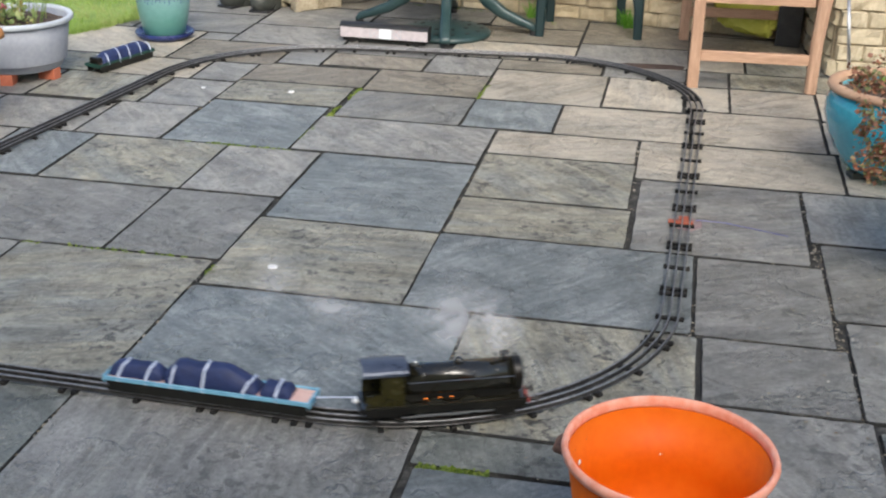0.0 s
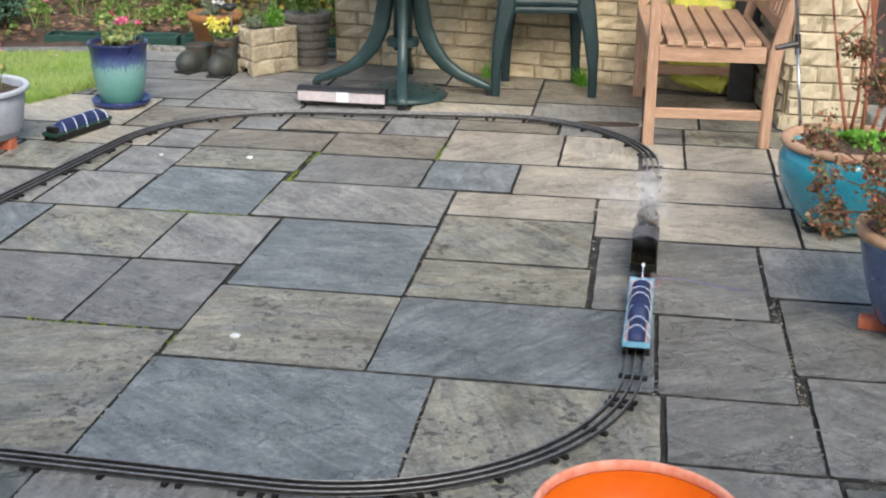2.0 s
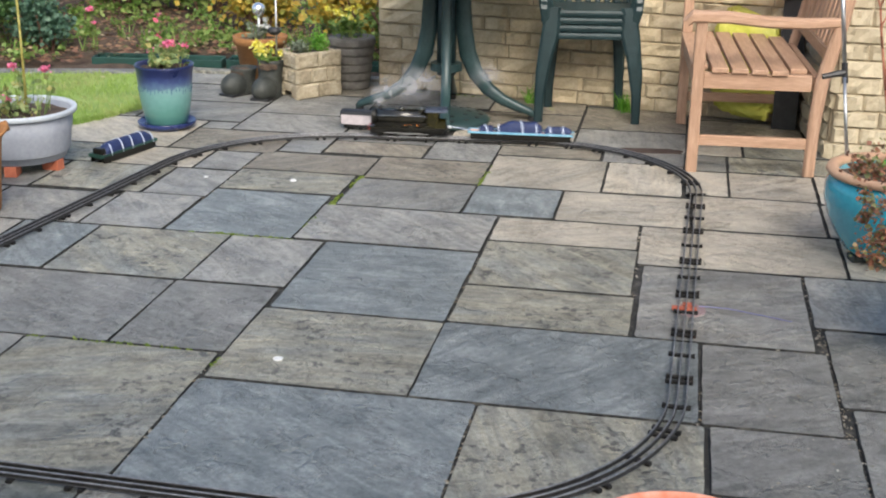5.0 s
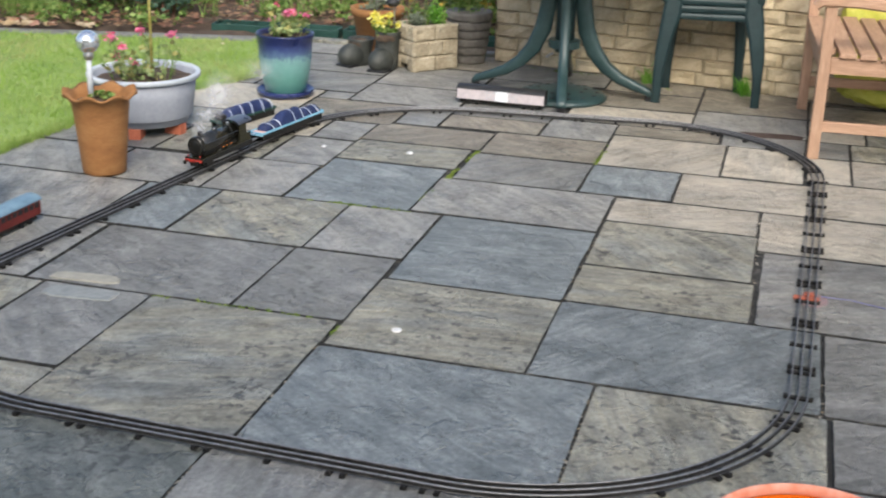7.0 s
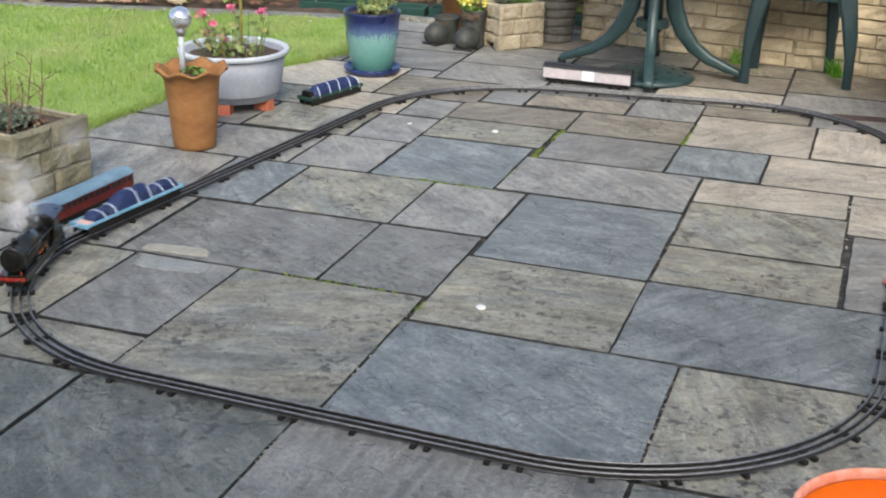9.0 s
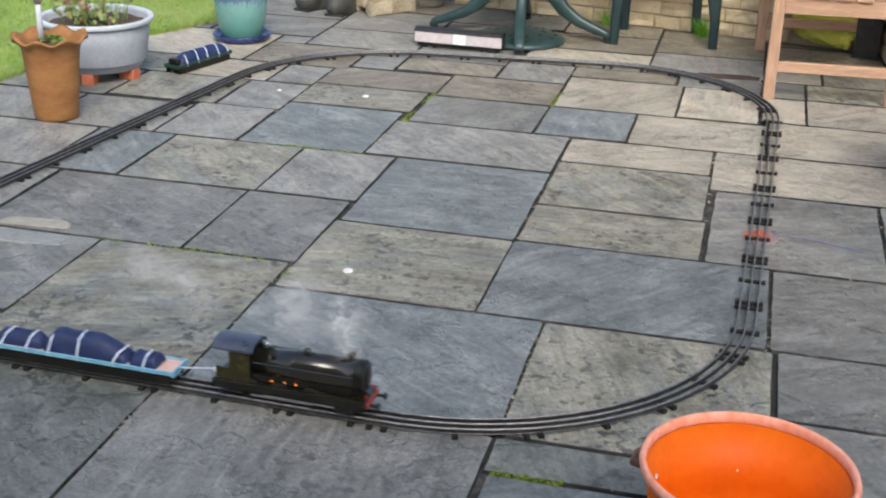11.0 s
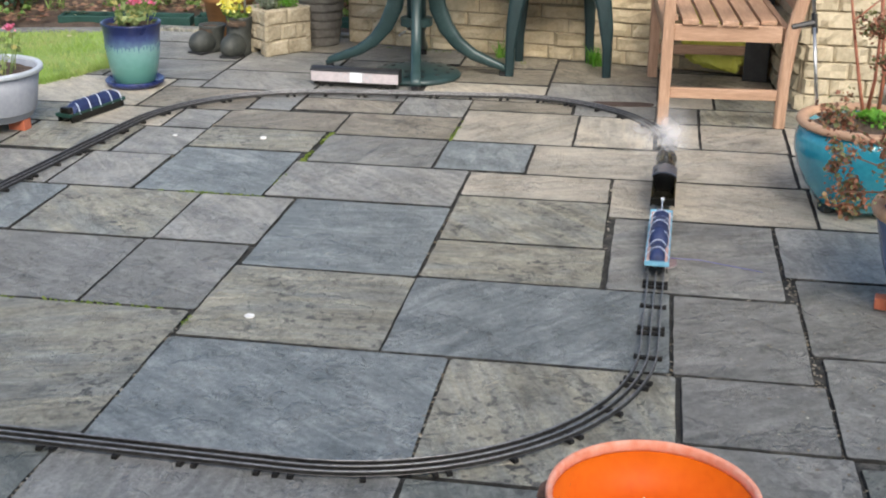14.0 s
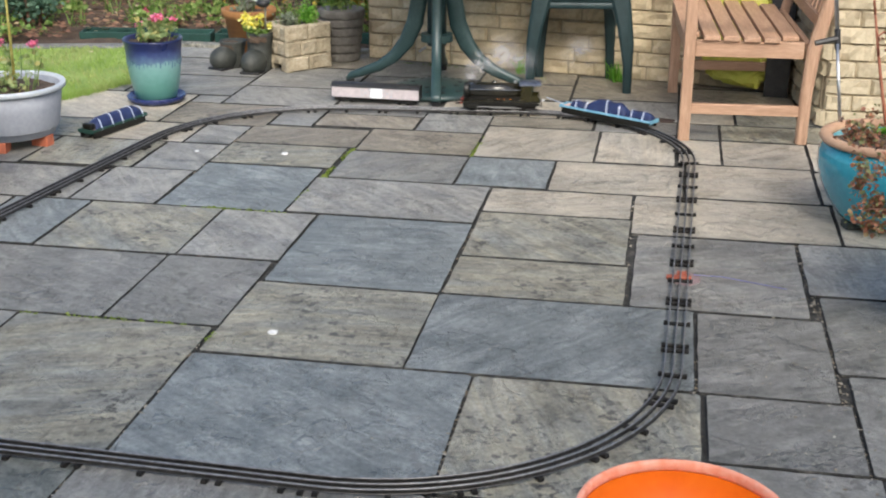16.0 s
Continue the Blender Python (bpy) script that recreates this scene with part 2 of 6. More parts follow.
WOOD = material("garden_hardwood", [(0.33, 0.195, 0.122), (0.44, 0.27, 0.175), (0.55, 0.365, 0.25)], 0.6, 5, (14, 1.2, 14), 0.25, 20, hue=0.12)
WOOD_X = material("garden_hardwood_lengthwise", [(0.33, 0.195, 0.122), (0.44, 0.27, 0.175), (0.55, 0.365, 0.25)], 0.6, 5, (1.2, 14, 14), 0.25, 20, hue=0.12)
WOOD_Z = material("garden_hardwood_upright", [(0.33, 0.195, 0.122), (0.44, 0.27, 0.175), (0.55, 0.365, 0.25)], 0.6, 5, (14, 14, 1.2), 0.25, 20, hue=0.12)
TERRA = material("terracotta", [(0.20, 0.085, 0.026), (0.29, 0.13, 0.042), (0.37, 0.185, 0.068)], 0.8, 7, (1, 1, 2.2), 0.3, 60)
TERRA_PALE = material("pale_terracotta", [(0.42, 0.24, 0.14), (0.52, 0.32, 0.20), (0.60, 0.41, 0.28)], 0.75, 9, bump=0.25)
BRICK_RED = material("brick_red", [(0.38, 0.10, 0.05), (0.50, 0.15, 0.08), (0.58, 0.22, 0.13)], 0.85, 16, bump=0.4)
GLAZE_TURQ = material("turquoise_glaze", [(0.02, 0.22, 0.30), (0.03, 0.32, 0.42), (0.06, 0.42, 0.52)], 0.16, 4, bump=0.05, coat=0.6)
GLAZE_BLUE = material("cobalt_glaze", [(0.008, 0.014, 0.065), (0.014, 0.026, 0.115), (0.03, 0.055, 0.19)], 0.28, 7, bump=0.06, coat=0.3)
GLAZE_SLATE = material("slate_blue_glaze", [(0.05, 0.08, 0.16), (0.08, 0.12, 0.24), (0.14, 0.19, 0.32)], 0.25, 6, bump=0.08, coat=0.4)


def running_glaze():
    """Sea-green glaze under a violet and a cobalt dip that run into each other down from the rim."""
    m = material("running_glaze", [(0.8, 0.8, 0.8), (0.95, 0.95, 0.95), (1, 1, 1)], 0.3, 7, bump=0.05, coat=0.35)
    n, l = m.node_tree.nodes, m.node_tree.links
    tc, sep, wob = n.new("ShaderNodeTexCoord"), n.new("ShaderNodeSeparateXYZ"), n.new("ShaderNodeTexNoise")
    wob.inputs["Scale"].default_value, wob.inputs["Detail"].default_value = 38.0, 4.0
    l.new(tc.outputs["Object"], sep.inputs[0])
    l.new(tc.outputs["Object"], wob.inputs["Vector"])
    z = n.new("ShaderNodeMath")
    z.operation = "MULTIPLY_ADD"
    z.inputs[1].default_value = 0.045
    l.new(wob.outputs["Fac"], z.inputs[0])
    l.new(sep.outputs["Z"], z.inputs[2])
    ramp = n.new("ShaderNodeValToRGB")
    stops = ((0.0, (0.085, 0.23, 0.205)), (0.10, (0.10, 0.27, 0.235)), (0.155, (0.17, 0.36, 0.335)), (0.186, (0.20, 0.37, 0.37)), (0.196, (0.10, 0.17, 0.27)), (0.222, (0.045, 0.07, 0.19)), (0.245, (0.014, 0.024, 0.10)), (0.30, (0.008, 0.014, 0.06)))
    e = ramp.color_ramp.elements
    while len(e) < len(stops):
        e.new(0.5)
    for k, (at, c) in enumerate(stops):
        e[k].position, e[k].color = at / 0.3, (*c, 1)
    scaled = n.new("ShaderNodeMath")
    scaled.operation = "DIVIDE"
    scaled.inputs[1].default_value = 0.3
    l.new(z.outputs[0], scaled.inputs[0])
    l.new(scaled.outputs[0], ramp.inputs[0])
    mix = n.new("ShaderNodeMixRGB")
    mix.blend_type = "MULTIPLY"
    mix.inputs["Fac"].default_value = 1.0
    l.new(ramp.outputs[0], mix.inputs["Color1"])
    l.new(n["Color Ramp"].outputs[0], mix.inputs["Color2"])
    l.new(mix.outputs[0], n["Principled BSDF"].inputs["Base Color"])
    return m


GLAZE_RUN = running_glaze()
GREY_TUB = material("weathered_grey_plastic", [(0.23, 0.25, 0.29), (0.31, 0.33, 0.375), (0.39, 0.41, 0.45)], 0.6, 5, bump=0.12)
RIM_WHITE = material("pale_plastic_rim", [(0.40, 0.44, 0.49), (0.52, 0.56, 0.60), (0.64, 0.66, 0.69)], 0.5, 9, bump=0.1)
DARKPOT = material("dark_pot", [(0.02, 0.022, 0.02), (0.04, 0.044, 0.038), (0.08, 0.08, 0.07)], 0.6, 14, bump=0.25)
GREYPOT = material("grey_slatted_pot", [(0.08, 0.075, 0.065), (0.14, 0.13, 0.115), (0.21, 0.20, 0.18)], 0.85, 14, bump=0.4)
LOCO = material("loco_black_paint", [(0.004, 0.004, 0.0036), (0.008, 0.0076, 0.006), (0.018, 0.017, 0.013)], 0.32, 25, bump=0.08, spec=0.4)
LOCO_ROOF = material("loco_grey_roof", [(0.04, 0.05, 0.075), (0.07, 0.085, 0.12), (0.11, 0.13, 0.17)], 0.3, 20, bump=0.05, metal=0.3)
LOCO_OLIVE = material("loco_olive_paint", [(0.012, 0.0105, 0.0015), (0.022, 0.019, 0.003), (0.038, 0.033, 0.006)], 0.25, 18, bump=0.08)
LOCO_BOILER = material("loco_boiler_paint", [(0.006, 0.0056, 0.0035), (0.012, 0.011, 0.0065), (0.025, 0.0225, 0.013)], 0.2, 18, bump=0.05, coat=0.4)
LOCO_RED = material("buffer_beam_red", [(0.22, 0.014, 0.010), (0.34, 0.028, 0.018), (0.44, 0.06, 0.04)], 0.45, 30, bump=0.08)
EMBER = material("burner_flame", [(0.9, 0.25, 0.03), (1.0, 0.4, 0.05)], 0.8, 60, bump=0, glow=(1.0, 0.22, 0.03, 0.5))
DECK = material("deck_pink_wood", [(0.55, 0.33, 0.28), (0.68, 0.45, 0.38), (0.76, 0.55, 0.48)], 0.7, 20, bump=0.1)
SKYBLUE = material("pale_blue_paint", [(0.11, 0.31, 0.45), (0.18, 0.42, 0.57), (0.28, 0.53, 0.66)], 0.5, 30, bump=0.1)
TARP = material("navy_tarpaulin", [(0.008, 0.015, 0.055), (0.014, 0.027, 0.095), (0.028, 0.048, 0.14)], 0.62, 18, bump=0.5, fine=70)
STRAP = material("white_strap", [(0.42, 0.48, 0.62), (0.52, 0.58, 0.70), (0.64, 0.69, 0.78)], 0.7, 60, bump=0.1)
MAROON = material("maroon_paint", [(0.10, 0.012, 0.010), (0.16, 0.02, 0.016), (0.22, 0.04, 0.03)], 0.4, 25, bump=0.08)
ROOFGREY = material("blue_grey_roof", [(0.11, 0.19, 0.25), (0.16, 0.26, 0.33), (0.22, 0.33, 0.40)], 0.5, 20, bump=0.08)
COACHPINK = material("faded_pink_paint", [(0.46, 0.42, 0.43), (0.56, 0.50, 0.51), (0.64, 0.58, 0.58)], 0.45, 30, bump=0.06)
WHITE = material("white_card", [(0.78, 0.80, 0.84), (0.84, 0.86, 0.88), (0.88, 0.89, 0.90)], 0.6, 30, bump=0.05)
YELLOW = material("yellow_sack", [(0.42, 0.45, 0.05), (0.62, 0.62, 0.10), (0.74, 0.72, 0.20)], 0.4, 9, bump=0.6, fine=40)
SPLASH = material("white_splash", [(0.62, 0.62, 0.60), (0.74, 0.74, 0.72), (0.80, 0.80, 0.78)], 0.8, 60, bump=0.2)
CEMENT_THIN = material("thin_cement_smear", [(0.19, 0.205, 0.20), (0.25, 0.265, 0.255), (0.31, 0.32, 0.305)], 0.8, 30, bump=0.2)
CEMENT = material("pale_cement_smear", [(0.27, 0.26, 0.21), (0.33, 0.315, 0.26), (0.39, 0.375, 0.31)], 0.8, 30, bump=0.2)
REDSTAIN = material("pink_paint_stain", [(0.20, 0.15, 0.155), (0.27, 0.19, 0.19), (0.34, 0.24, 0.235)], 0.6, 30, bump=0.1)
DAMP = material("damp_stone", [(0.05, 0.035, 0.03), (0.085, 0.06, 0.05), (0.13, 0.10, 0.085)], 0.85, 20, bump=0.3, spec=0.2)
REDCLIP = material("orange_red_clip", [(0.36, 0.075, 0.045), (0.44, 0.11, 0.06), (0.50, 0.17, 0.10)], 0.5, 40, bump=0.1)
WIRE = material("violet_wire", [(0.12, 0.12, 0.28), (0.16, 0.16, 0.36), (0.2, 0.2, 0.4)], 0.5, 40, bump=0)
EDGING = material("green_edging", [(0.007, 0.034, 0.026), (0.012, 0.052, 0.041), (0.02, 0.075, 0.06)], 0.5, 14, bump=0.2)
DARKDOOR = material("dark_door", [(0.03, 0.025, 0.025), (0.05, 0.04, 0.04), (0.08, 0.065, 0.06)], 0.5, 6, (1, 1, 0.3), 0.1)
BARK = material("bark", [(0.10, 0.05, 0.035), (0.17, 0.09, 0.06), (0.26, 0.15, 0.10)], 0.85, 30, (1, 1, 0.3), 0.5)
CANE_RED = material("red_brown_cane", [(0.22, 0.07, 0.04), (0.34, 0.12, 0.07), (0.42, 0.19, 0.12)], 0.6, 30, (1, 1, 0.3), 0.2)
CANE = material("cane", [(0.28, 0.24, 0.05), (0.40, 0.35, 0.09), (0.5, 0.45, 0.16)], 0.6, 30, bump=0.1)
CHROME = material("mirror_globe", [(0.62, 0.66, 0.70), (0.74, 0.77, 0.80), (0.84, 0.86, 0.88)], 0.16, 20, bump=0.05, metal=0.8)
L_GREEN = leaf_material("leaf_green", [(0.09, 0.17, 0.03), (0.15, 0.26, 0.05), (0.22, 0.34, 0.08), (0.32, 0.38, 0.12)])
L_DARK = leaf_material("leaf_dark", [(0.035, 0.085, 0.024), (0.06, 0.135, 0.036), (0.10, 0.19, 0.05), (0.15, 0.24, 0.08)])
L_BRIGHT = leaf_material("leaf_bright", [(0.10, 0.30, 0.02), (0.16, 0.40, 0.04), (0.24, 0.48, 0.07)])
L_GOLD = leaf_material("leaf_gold", [(0.28, 0.30, 0.05), (0.50, 0.36, 0.05), (0.60, 0.40, 0.07), (0.30, 0.36, 0.07)])
L_RUST = leaf_material("leaf_rust", [(0.16, 0.085, 0.05), (0.30, 0.12, 0.07), (0.42, 0.19, 0.11), (0.22, 0.22, 0.09), (0.17, 0.20, 0.08)])
L_DRY = leaf_material("leaf_dry", [(0.17, 0.08, 0.05), (0.28, 0.14, 0.085), (0.36, 0.22, 0.13), (0.13, 0.17, 0.06)])
L_GREYGREEN = leaf_material("leaf_greygreen", [(0.14, 0.18, 0.12), (0.22, 0.26, 0.18), (0.30, 0.33, 0.25)])
L_GERANIUM = leaf_material("leaf_geranium", [(0.16, 0.22, 0.08), (0.26, 0.34, 0.12), (0.36, 0.42, 0.18), (0.45, 0.38, 0.12)])
F_PINK = leaf_material("petal_pink", [(0.78, 0.14, 0.32), (0.85, 0.28, 0.44), (0.80, 0.12, 0.18)])
F_YELLOW = leaf_material("petal_yellow", [(0.75, 0.65, 0.05), (0.85, 0.78, 0.12), (0.88, 0.84, 0.35)])
L_BLUE = leaf_material("leaf_bluegreen", [(0.04, 0.10, 0.06), (0.08, 0.16, 0.10), (0.14, 0.24, 0.16)])
L_PALE = leaf_material("leaf_pale_dry", [(0.40, 0.26, 0.12), (0.55, 0.42, 0.25), (0.62, 0.52, 0.36), (0.40, 0.10, 0.06)])
GLAZE_VIOLET = material("violet_blue_glaze", [(0.022, 0.055, 0.15), (0.036, 0.09, 0.20), (0.06, 0.145, 0.25)], 0.32, 9, bump=0.06, coat=0.2)
L_STRAW = leaf_material("straw_litter", [(0.10, 0.08, 0.05), (0.30, 0.24, 0.16), (0.46, 0.42, 0.34), (0.20, 0.17, 0.11), (0.56, 0.53, 0.46)])
F_WHITE = leaf_material("petal_white", [(0.7, 0.7, 0.66), (0.8, 0.8, 0.75)])
MOSS = leaf_material("moss", [(0.10, 0.17, 0.02), (0.18, 0.26, 0.03), (0.26, 0.32, 0.06)])


def steam_material(name, most):
    """Thin vapour: clear at its rim, cloudy towards its middle."""
    m = bpy.data.materials.new(name)
    m.use_nodes = True
    n, l = m.node_tree.nodes, m.node_tree.links
    spot, info = n.new("ShaderNodeTexCoord"), n.new("ShaderNodeObjectInfo")
    seat = n.new("ShaderNodeVectorMath")
    seat.operation = "MULTIPLY_ADD"
    seat.inputs[1].default_value = (17.0, 29.0, 41.0)
    l.new(info.outputs["Random"], seat.inputs[0])
    l.new(spot.outputs["Object"], seat.inputs[2])
    curl = n.new("ShaderNodeTexNoise")
    curl.inputs["Scale"].default_value, curl.inputs["Detail"].default_value, curl.inputs["Distortion"].default_value = 1.7, 3.0, 0.8
    l.new(seat.outputs[0], curl.inputs["Vector"])
    wisps = n.new("ShaderNodeMapRange")
    wisps.interpolation_type = "SMOOTHSTEP"
    wisps.inputs[1].default_value, wisps.inputs[2].default_value = 0.32, 0.68
    l.new(curl.outputs["Fac"], wisps.inputs[0])
    away = n.new("ShaderNodeVectorMath")
    away.operation = "LENGTH"
    l.new(spot.outputs["Object"], away.inputs[0])
    thin = n.new("ShaderNodeMapRange")
    thin.interpolation_type = "SMOOTHSTEP"
    thin.inputs[1].default_value, thin.inputs[2].default_value = 0.05, 1.0
    thin.inputs[3].default_value, thin.inputs[4].default_value = most, 0.0
    l.new(away.outputs["Value"], thin.inputs[0])
    density = n.new("ShaderNodeMath")
    density.operation = "MULTIPLY"
    l.new(wisps.outputs[0], density.inputs[0])
    l.new(thin.outputs[0], density.inputs[1])
    clear, white, lit = n.new("ShaderNodeBsdfTransparent"), n.new("ShaderNodeBsdfDiffuse"), n.new("ShaderNodeBsdfTranslucent")
    white.inputs[0].default_value = lit.inputs[0].default_value = (0.97, 0.96, 0.99, 1)
    both, mix = n.new("ShaderNodeMixShader"), n.new("ShaderNodeMixShader")
    l.new(white.outputs[0], both.inputs[1])
    l.new(lit.outputs[0], both.inputs[2])
    l.new(density.outputs[0], mix.inputs[0])
    l.new(clear.outputs[0], mix.inputs[1])
    l.new(both.outputs[0], mix.inputs[2])
    l.new(mix.outputs[0], n["Material Output"].inputs["Surface"])
    return m


STEAM = [steam_material("dense_steam", 0.44), steam_material("thinning_steam", 0.40), steam_material("faint_steam", 0.3)]


# ---------- builders ----------
def finish(name, bm, mat, smooth=False):
    me = bpy.data.meshes.new(name)
    bmesh.ops.recalc_face_normals(bm, faces=bm.faces)
    for f in bm.faces:
        f.smooth = smooth
    bm.to_mesh(me)
    bm.free()
    me.materials.append(mat)
    return me


def part(name, bm, mat, parent=None, label="", smooth=False, m=None):
    ob = new(name, finish(name, bm, mat, smooth))
    if parent:
        ob.parent = parent
    if m:
        ob.matrix_basis = m
    return tagged(ob, label)


def thing(name, label, category, m=None, group="", kind=""):
    ob = new(name)
    ob.empty_display_size = 0.05
    if m:
        ob.matrix_basis = m
    return tagged(ob, label, category, group, kind)


def box(bm, x0, x1, y0, y1, z0, z1, bevel=0.0, m=None):
    r = bmesh.ops.create_cube(bm, size=1.0, matrix=Matrix.LocRotScale(((x0 + x1) / 2, (y0 + y1) / 2, (z0 + z1) / 2), None, (x1 - x0, y1 - y0, z1 - z0)))
    vs = r["verts"]
    if bevel:
        g = bmesh.ops.bevel(bm, geom=list({e for v in vs for e in v.link_edges}), offset=bevel, segments=2, affect="EDGES", profile=0.6)
        vs = list({v for f in g["faces"] for v in f.verts} | {v for v in vs if v.is_valid})
    if m:
        bmesh.ops.transform(bm, matrix=m, verts=[v for v in vs if v.is_valid])
    return bm


def boxed(*a, **k):
    return box(bmesh.new(), *a, **k)


def lathe(profile, n=40, wave=0.0, waves=0):
    """A turned shape from (radius, height) pairs; wave lifts the widest rim in so many waves."""
    bm = bmesh.new()
    rings = []
    top = max(z for _, z in profile)
    for r, z in profile:
        ring = []
        for k in range(n):
            a = 2 * math.pi * k / n
            w = wave * math.sin(waves * a) * max(0.0, (z - top + 0.05) / 0.05) if wave else 0.0
            ring.append(bm.verts.new((r * math.cos(a) * (1 + 1.6 * w), r * math.sin(a) * (1 + 1.6 * w), z + w)))
        rings.append(ring)
    for a, b in zip(rings, rings[1:]):
        for k in range(n):
            bm.faces.new((a[k], a[(k + 1) % n], b[(k + 1) % n], b[k]))
    if profile[0][0] > 0.001 and profile[-1][0] > 0.001:
        a, b = rings[-1], rings[0]
        for k in range(n):
            bm.faces.new((a[k], a[(k + 1) % n], b[(k + 1) % n], b[k]))
    else:
        for ring in (rings[0], rings[-1]):
            bm.faces.new(ring)
    return bm


def tube(bm, pts, radii, n=8, cap=True):
    """A round bar along points, with a radius at each."""
    pts = [Vector(p) for p in pts]
    if not isinstance(radii, (list, tuple)):
        radii = [radii] * len(pts)
    rings = []
    for i, p in enumerate(pts):
        d = (pts[min(i + 1, len(pts) - 1)] - pts[max(i - 1, 0)]).normalized()
        u = d.cross(Vector((0, 0, 1)) if abs(d.z) < 0.9 else Vector((1, 0, 0))).normalized()
        v = d.cross(u)
        rings.append([bm.verts.new(p + radii[i] * (math.cos(2 * math.pi * k / n) * u + math.sin(2 * math.pi * k / n) * v)) for k in range(n)])
    for a, b in zip(rings, rings[1:]):
        for k in range(n):
            bm.faces.new((a[k], a[(k + 1) % n], b[(k + 1) % n], b[k]))
    if cap:
        bm.faces.new(rings[0])
        bm.faces.new(rings[-1])
    return bm


def sweep(bm, pts, sizes, side):
    """A flat bar along points: sizes are (half width along side, half thickness) at each point."""
    pts, side = [Vector(p) for p in pts], Vector(side).normalized()
    rings = []
    for i, p in enumerate(pts):
        d = (pts[min(i + 1, len(pts) - 1)] - pts[max(i - 1, 0)]).normalized()
        v = d.cross(side).normalized()
        a, b = sizes[i]
        ring = []
        for sx, sy in ((-1, -0.6), (-0.6, -1), (0.6, -1), (1, -0.6), (1, 0.6), (0.6, 1), (-0.6, 1), (-1, 0.6)):
            ring.append(bm.verts.new(p + side * a * sx + v * b * sy))
        rings.append(ring)
    for a, b in zip(rings, rings[1:]):
        for k in range(8):
            bm.faces.new((a[k], a[(k + 1) % 8], b[(k + 1) % 8], b[k]))
    bm.faces.new(rings[0])
    bm.faces.new(rings[-1])
    return bm


def leaf(bm, p, size, rng, flat=0.0, slim=0.5):
    """One folded leaf of two faces."""
    turn = Euler((rng.uniform(-1.2, 1.2) * (1 - flat), rng.uniform(-1.2, 1.2) * (1 - flat), rng.uniform(0, 6.28))).to_matrix()
    s = size * rng.uniform(0.6, 1.3)
    q = [Vector(p) + turn @ (Vector(c) * s) for c in ((0, -0.5, 0), (slim, 0, 0.12), (0, 0.55, 0.02), (-slim, 0, 0.12))]
    v = [bm.verts.new(c) for c in q]
    bm.faces.new((v[0], v[1], v[2]))
    bm.faces.new((v[0], v[2], v[3]))


def cloud(bm, centre, size, count, leaf_size, rng, clumps=6, flat=0.0, slim=0.5):
    """Leaves in uneven clumps inside an ellipsoid."""
    c, s = Vector(centre), Vector(size)
    seats = []
    for _ in range(clumps):
        d = Vector((rng.gauss(0, 1), rng.gauss(0, 1), rng.gauss(0, 1))).normalized() * rng.uniform(0.25, 0.85)
        seats.append((d, rng.uniform(0.25, 0.5)))
    for _ in range(count):
        d, r = rng.choice(seats)
        o = d + Vector((rng.gauss(0, 1), rng.gauss(0, 1), rng.gauss(0, 1))) * r * 0.55
        leaf(bm, c + Vector((o.x * s.x, o.y * s.y, o.z * s.z)), leaf_size, rng, flat, slim)
    return bm


def blades(bm, p, count, height, spread, rng, width=0.004):
    for _ in range(count):
        a, r = rng.uniform(0, 6.28), spread * math.sqrt(rng.random())
        b = Vector(p) + Vector((r * math.cos(a), r * math.sin(a), 0))
        h = height * rng.uniform(0.5, 1.2)
        lean = Vector((rng.gauss(0, 0.35), rng.gauss(0, 0.35), 0)) * h
        t = rng.uniform(0, 6.28)
        w = Vector((math.cos(t), math.sin(t), 0)) * width
        v = [bm.verts.new(c) for c in (b - w, b + w, b + lean * 0.4 + Vector((0, 0, h * 0.6)) + w * 0.7, b + lean * 0.4 + Vector((0, 0, h * 0.6)) - w * 0.7, b + lean + Vector((0, 0, h)))]
        bm.faces.new(v[:4])
        bm.faces.new((v[3], v[2], v[4]))


# ---------- ground, lawn, paving ----------
def ground():
    bm = bmesh.new()
    bmesh.ops.create_grid(bm, x_segments=8, y_segments=8, size=300)
    tagged(part("ground", bm, SOIL, m=pose(0, 0, -0.05)), "dark bare soil around the patio", "ground", kind="structure")
    bm = boxed(-2.75, 1.75, -4.75, 3.32, -0.045, -0.0095)
    tagged(part("patio_bed", bm, JOINT), "dark gritty bedding in the joints of the paving", "bedding", kind="structure")


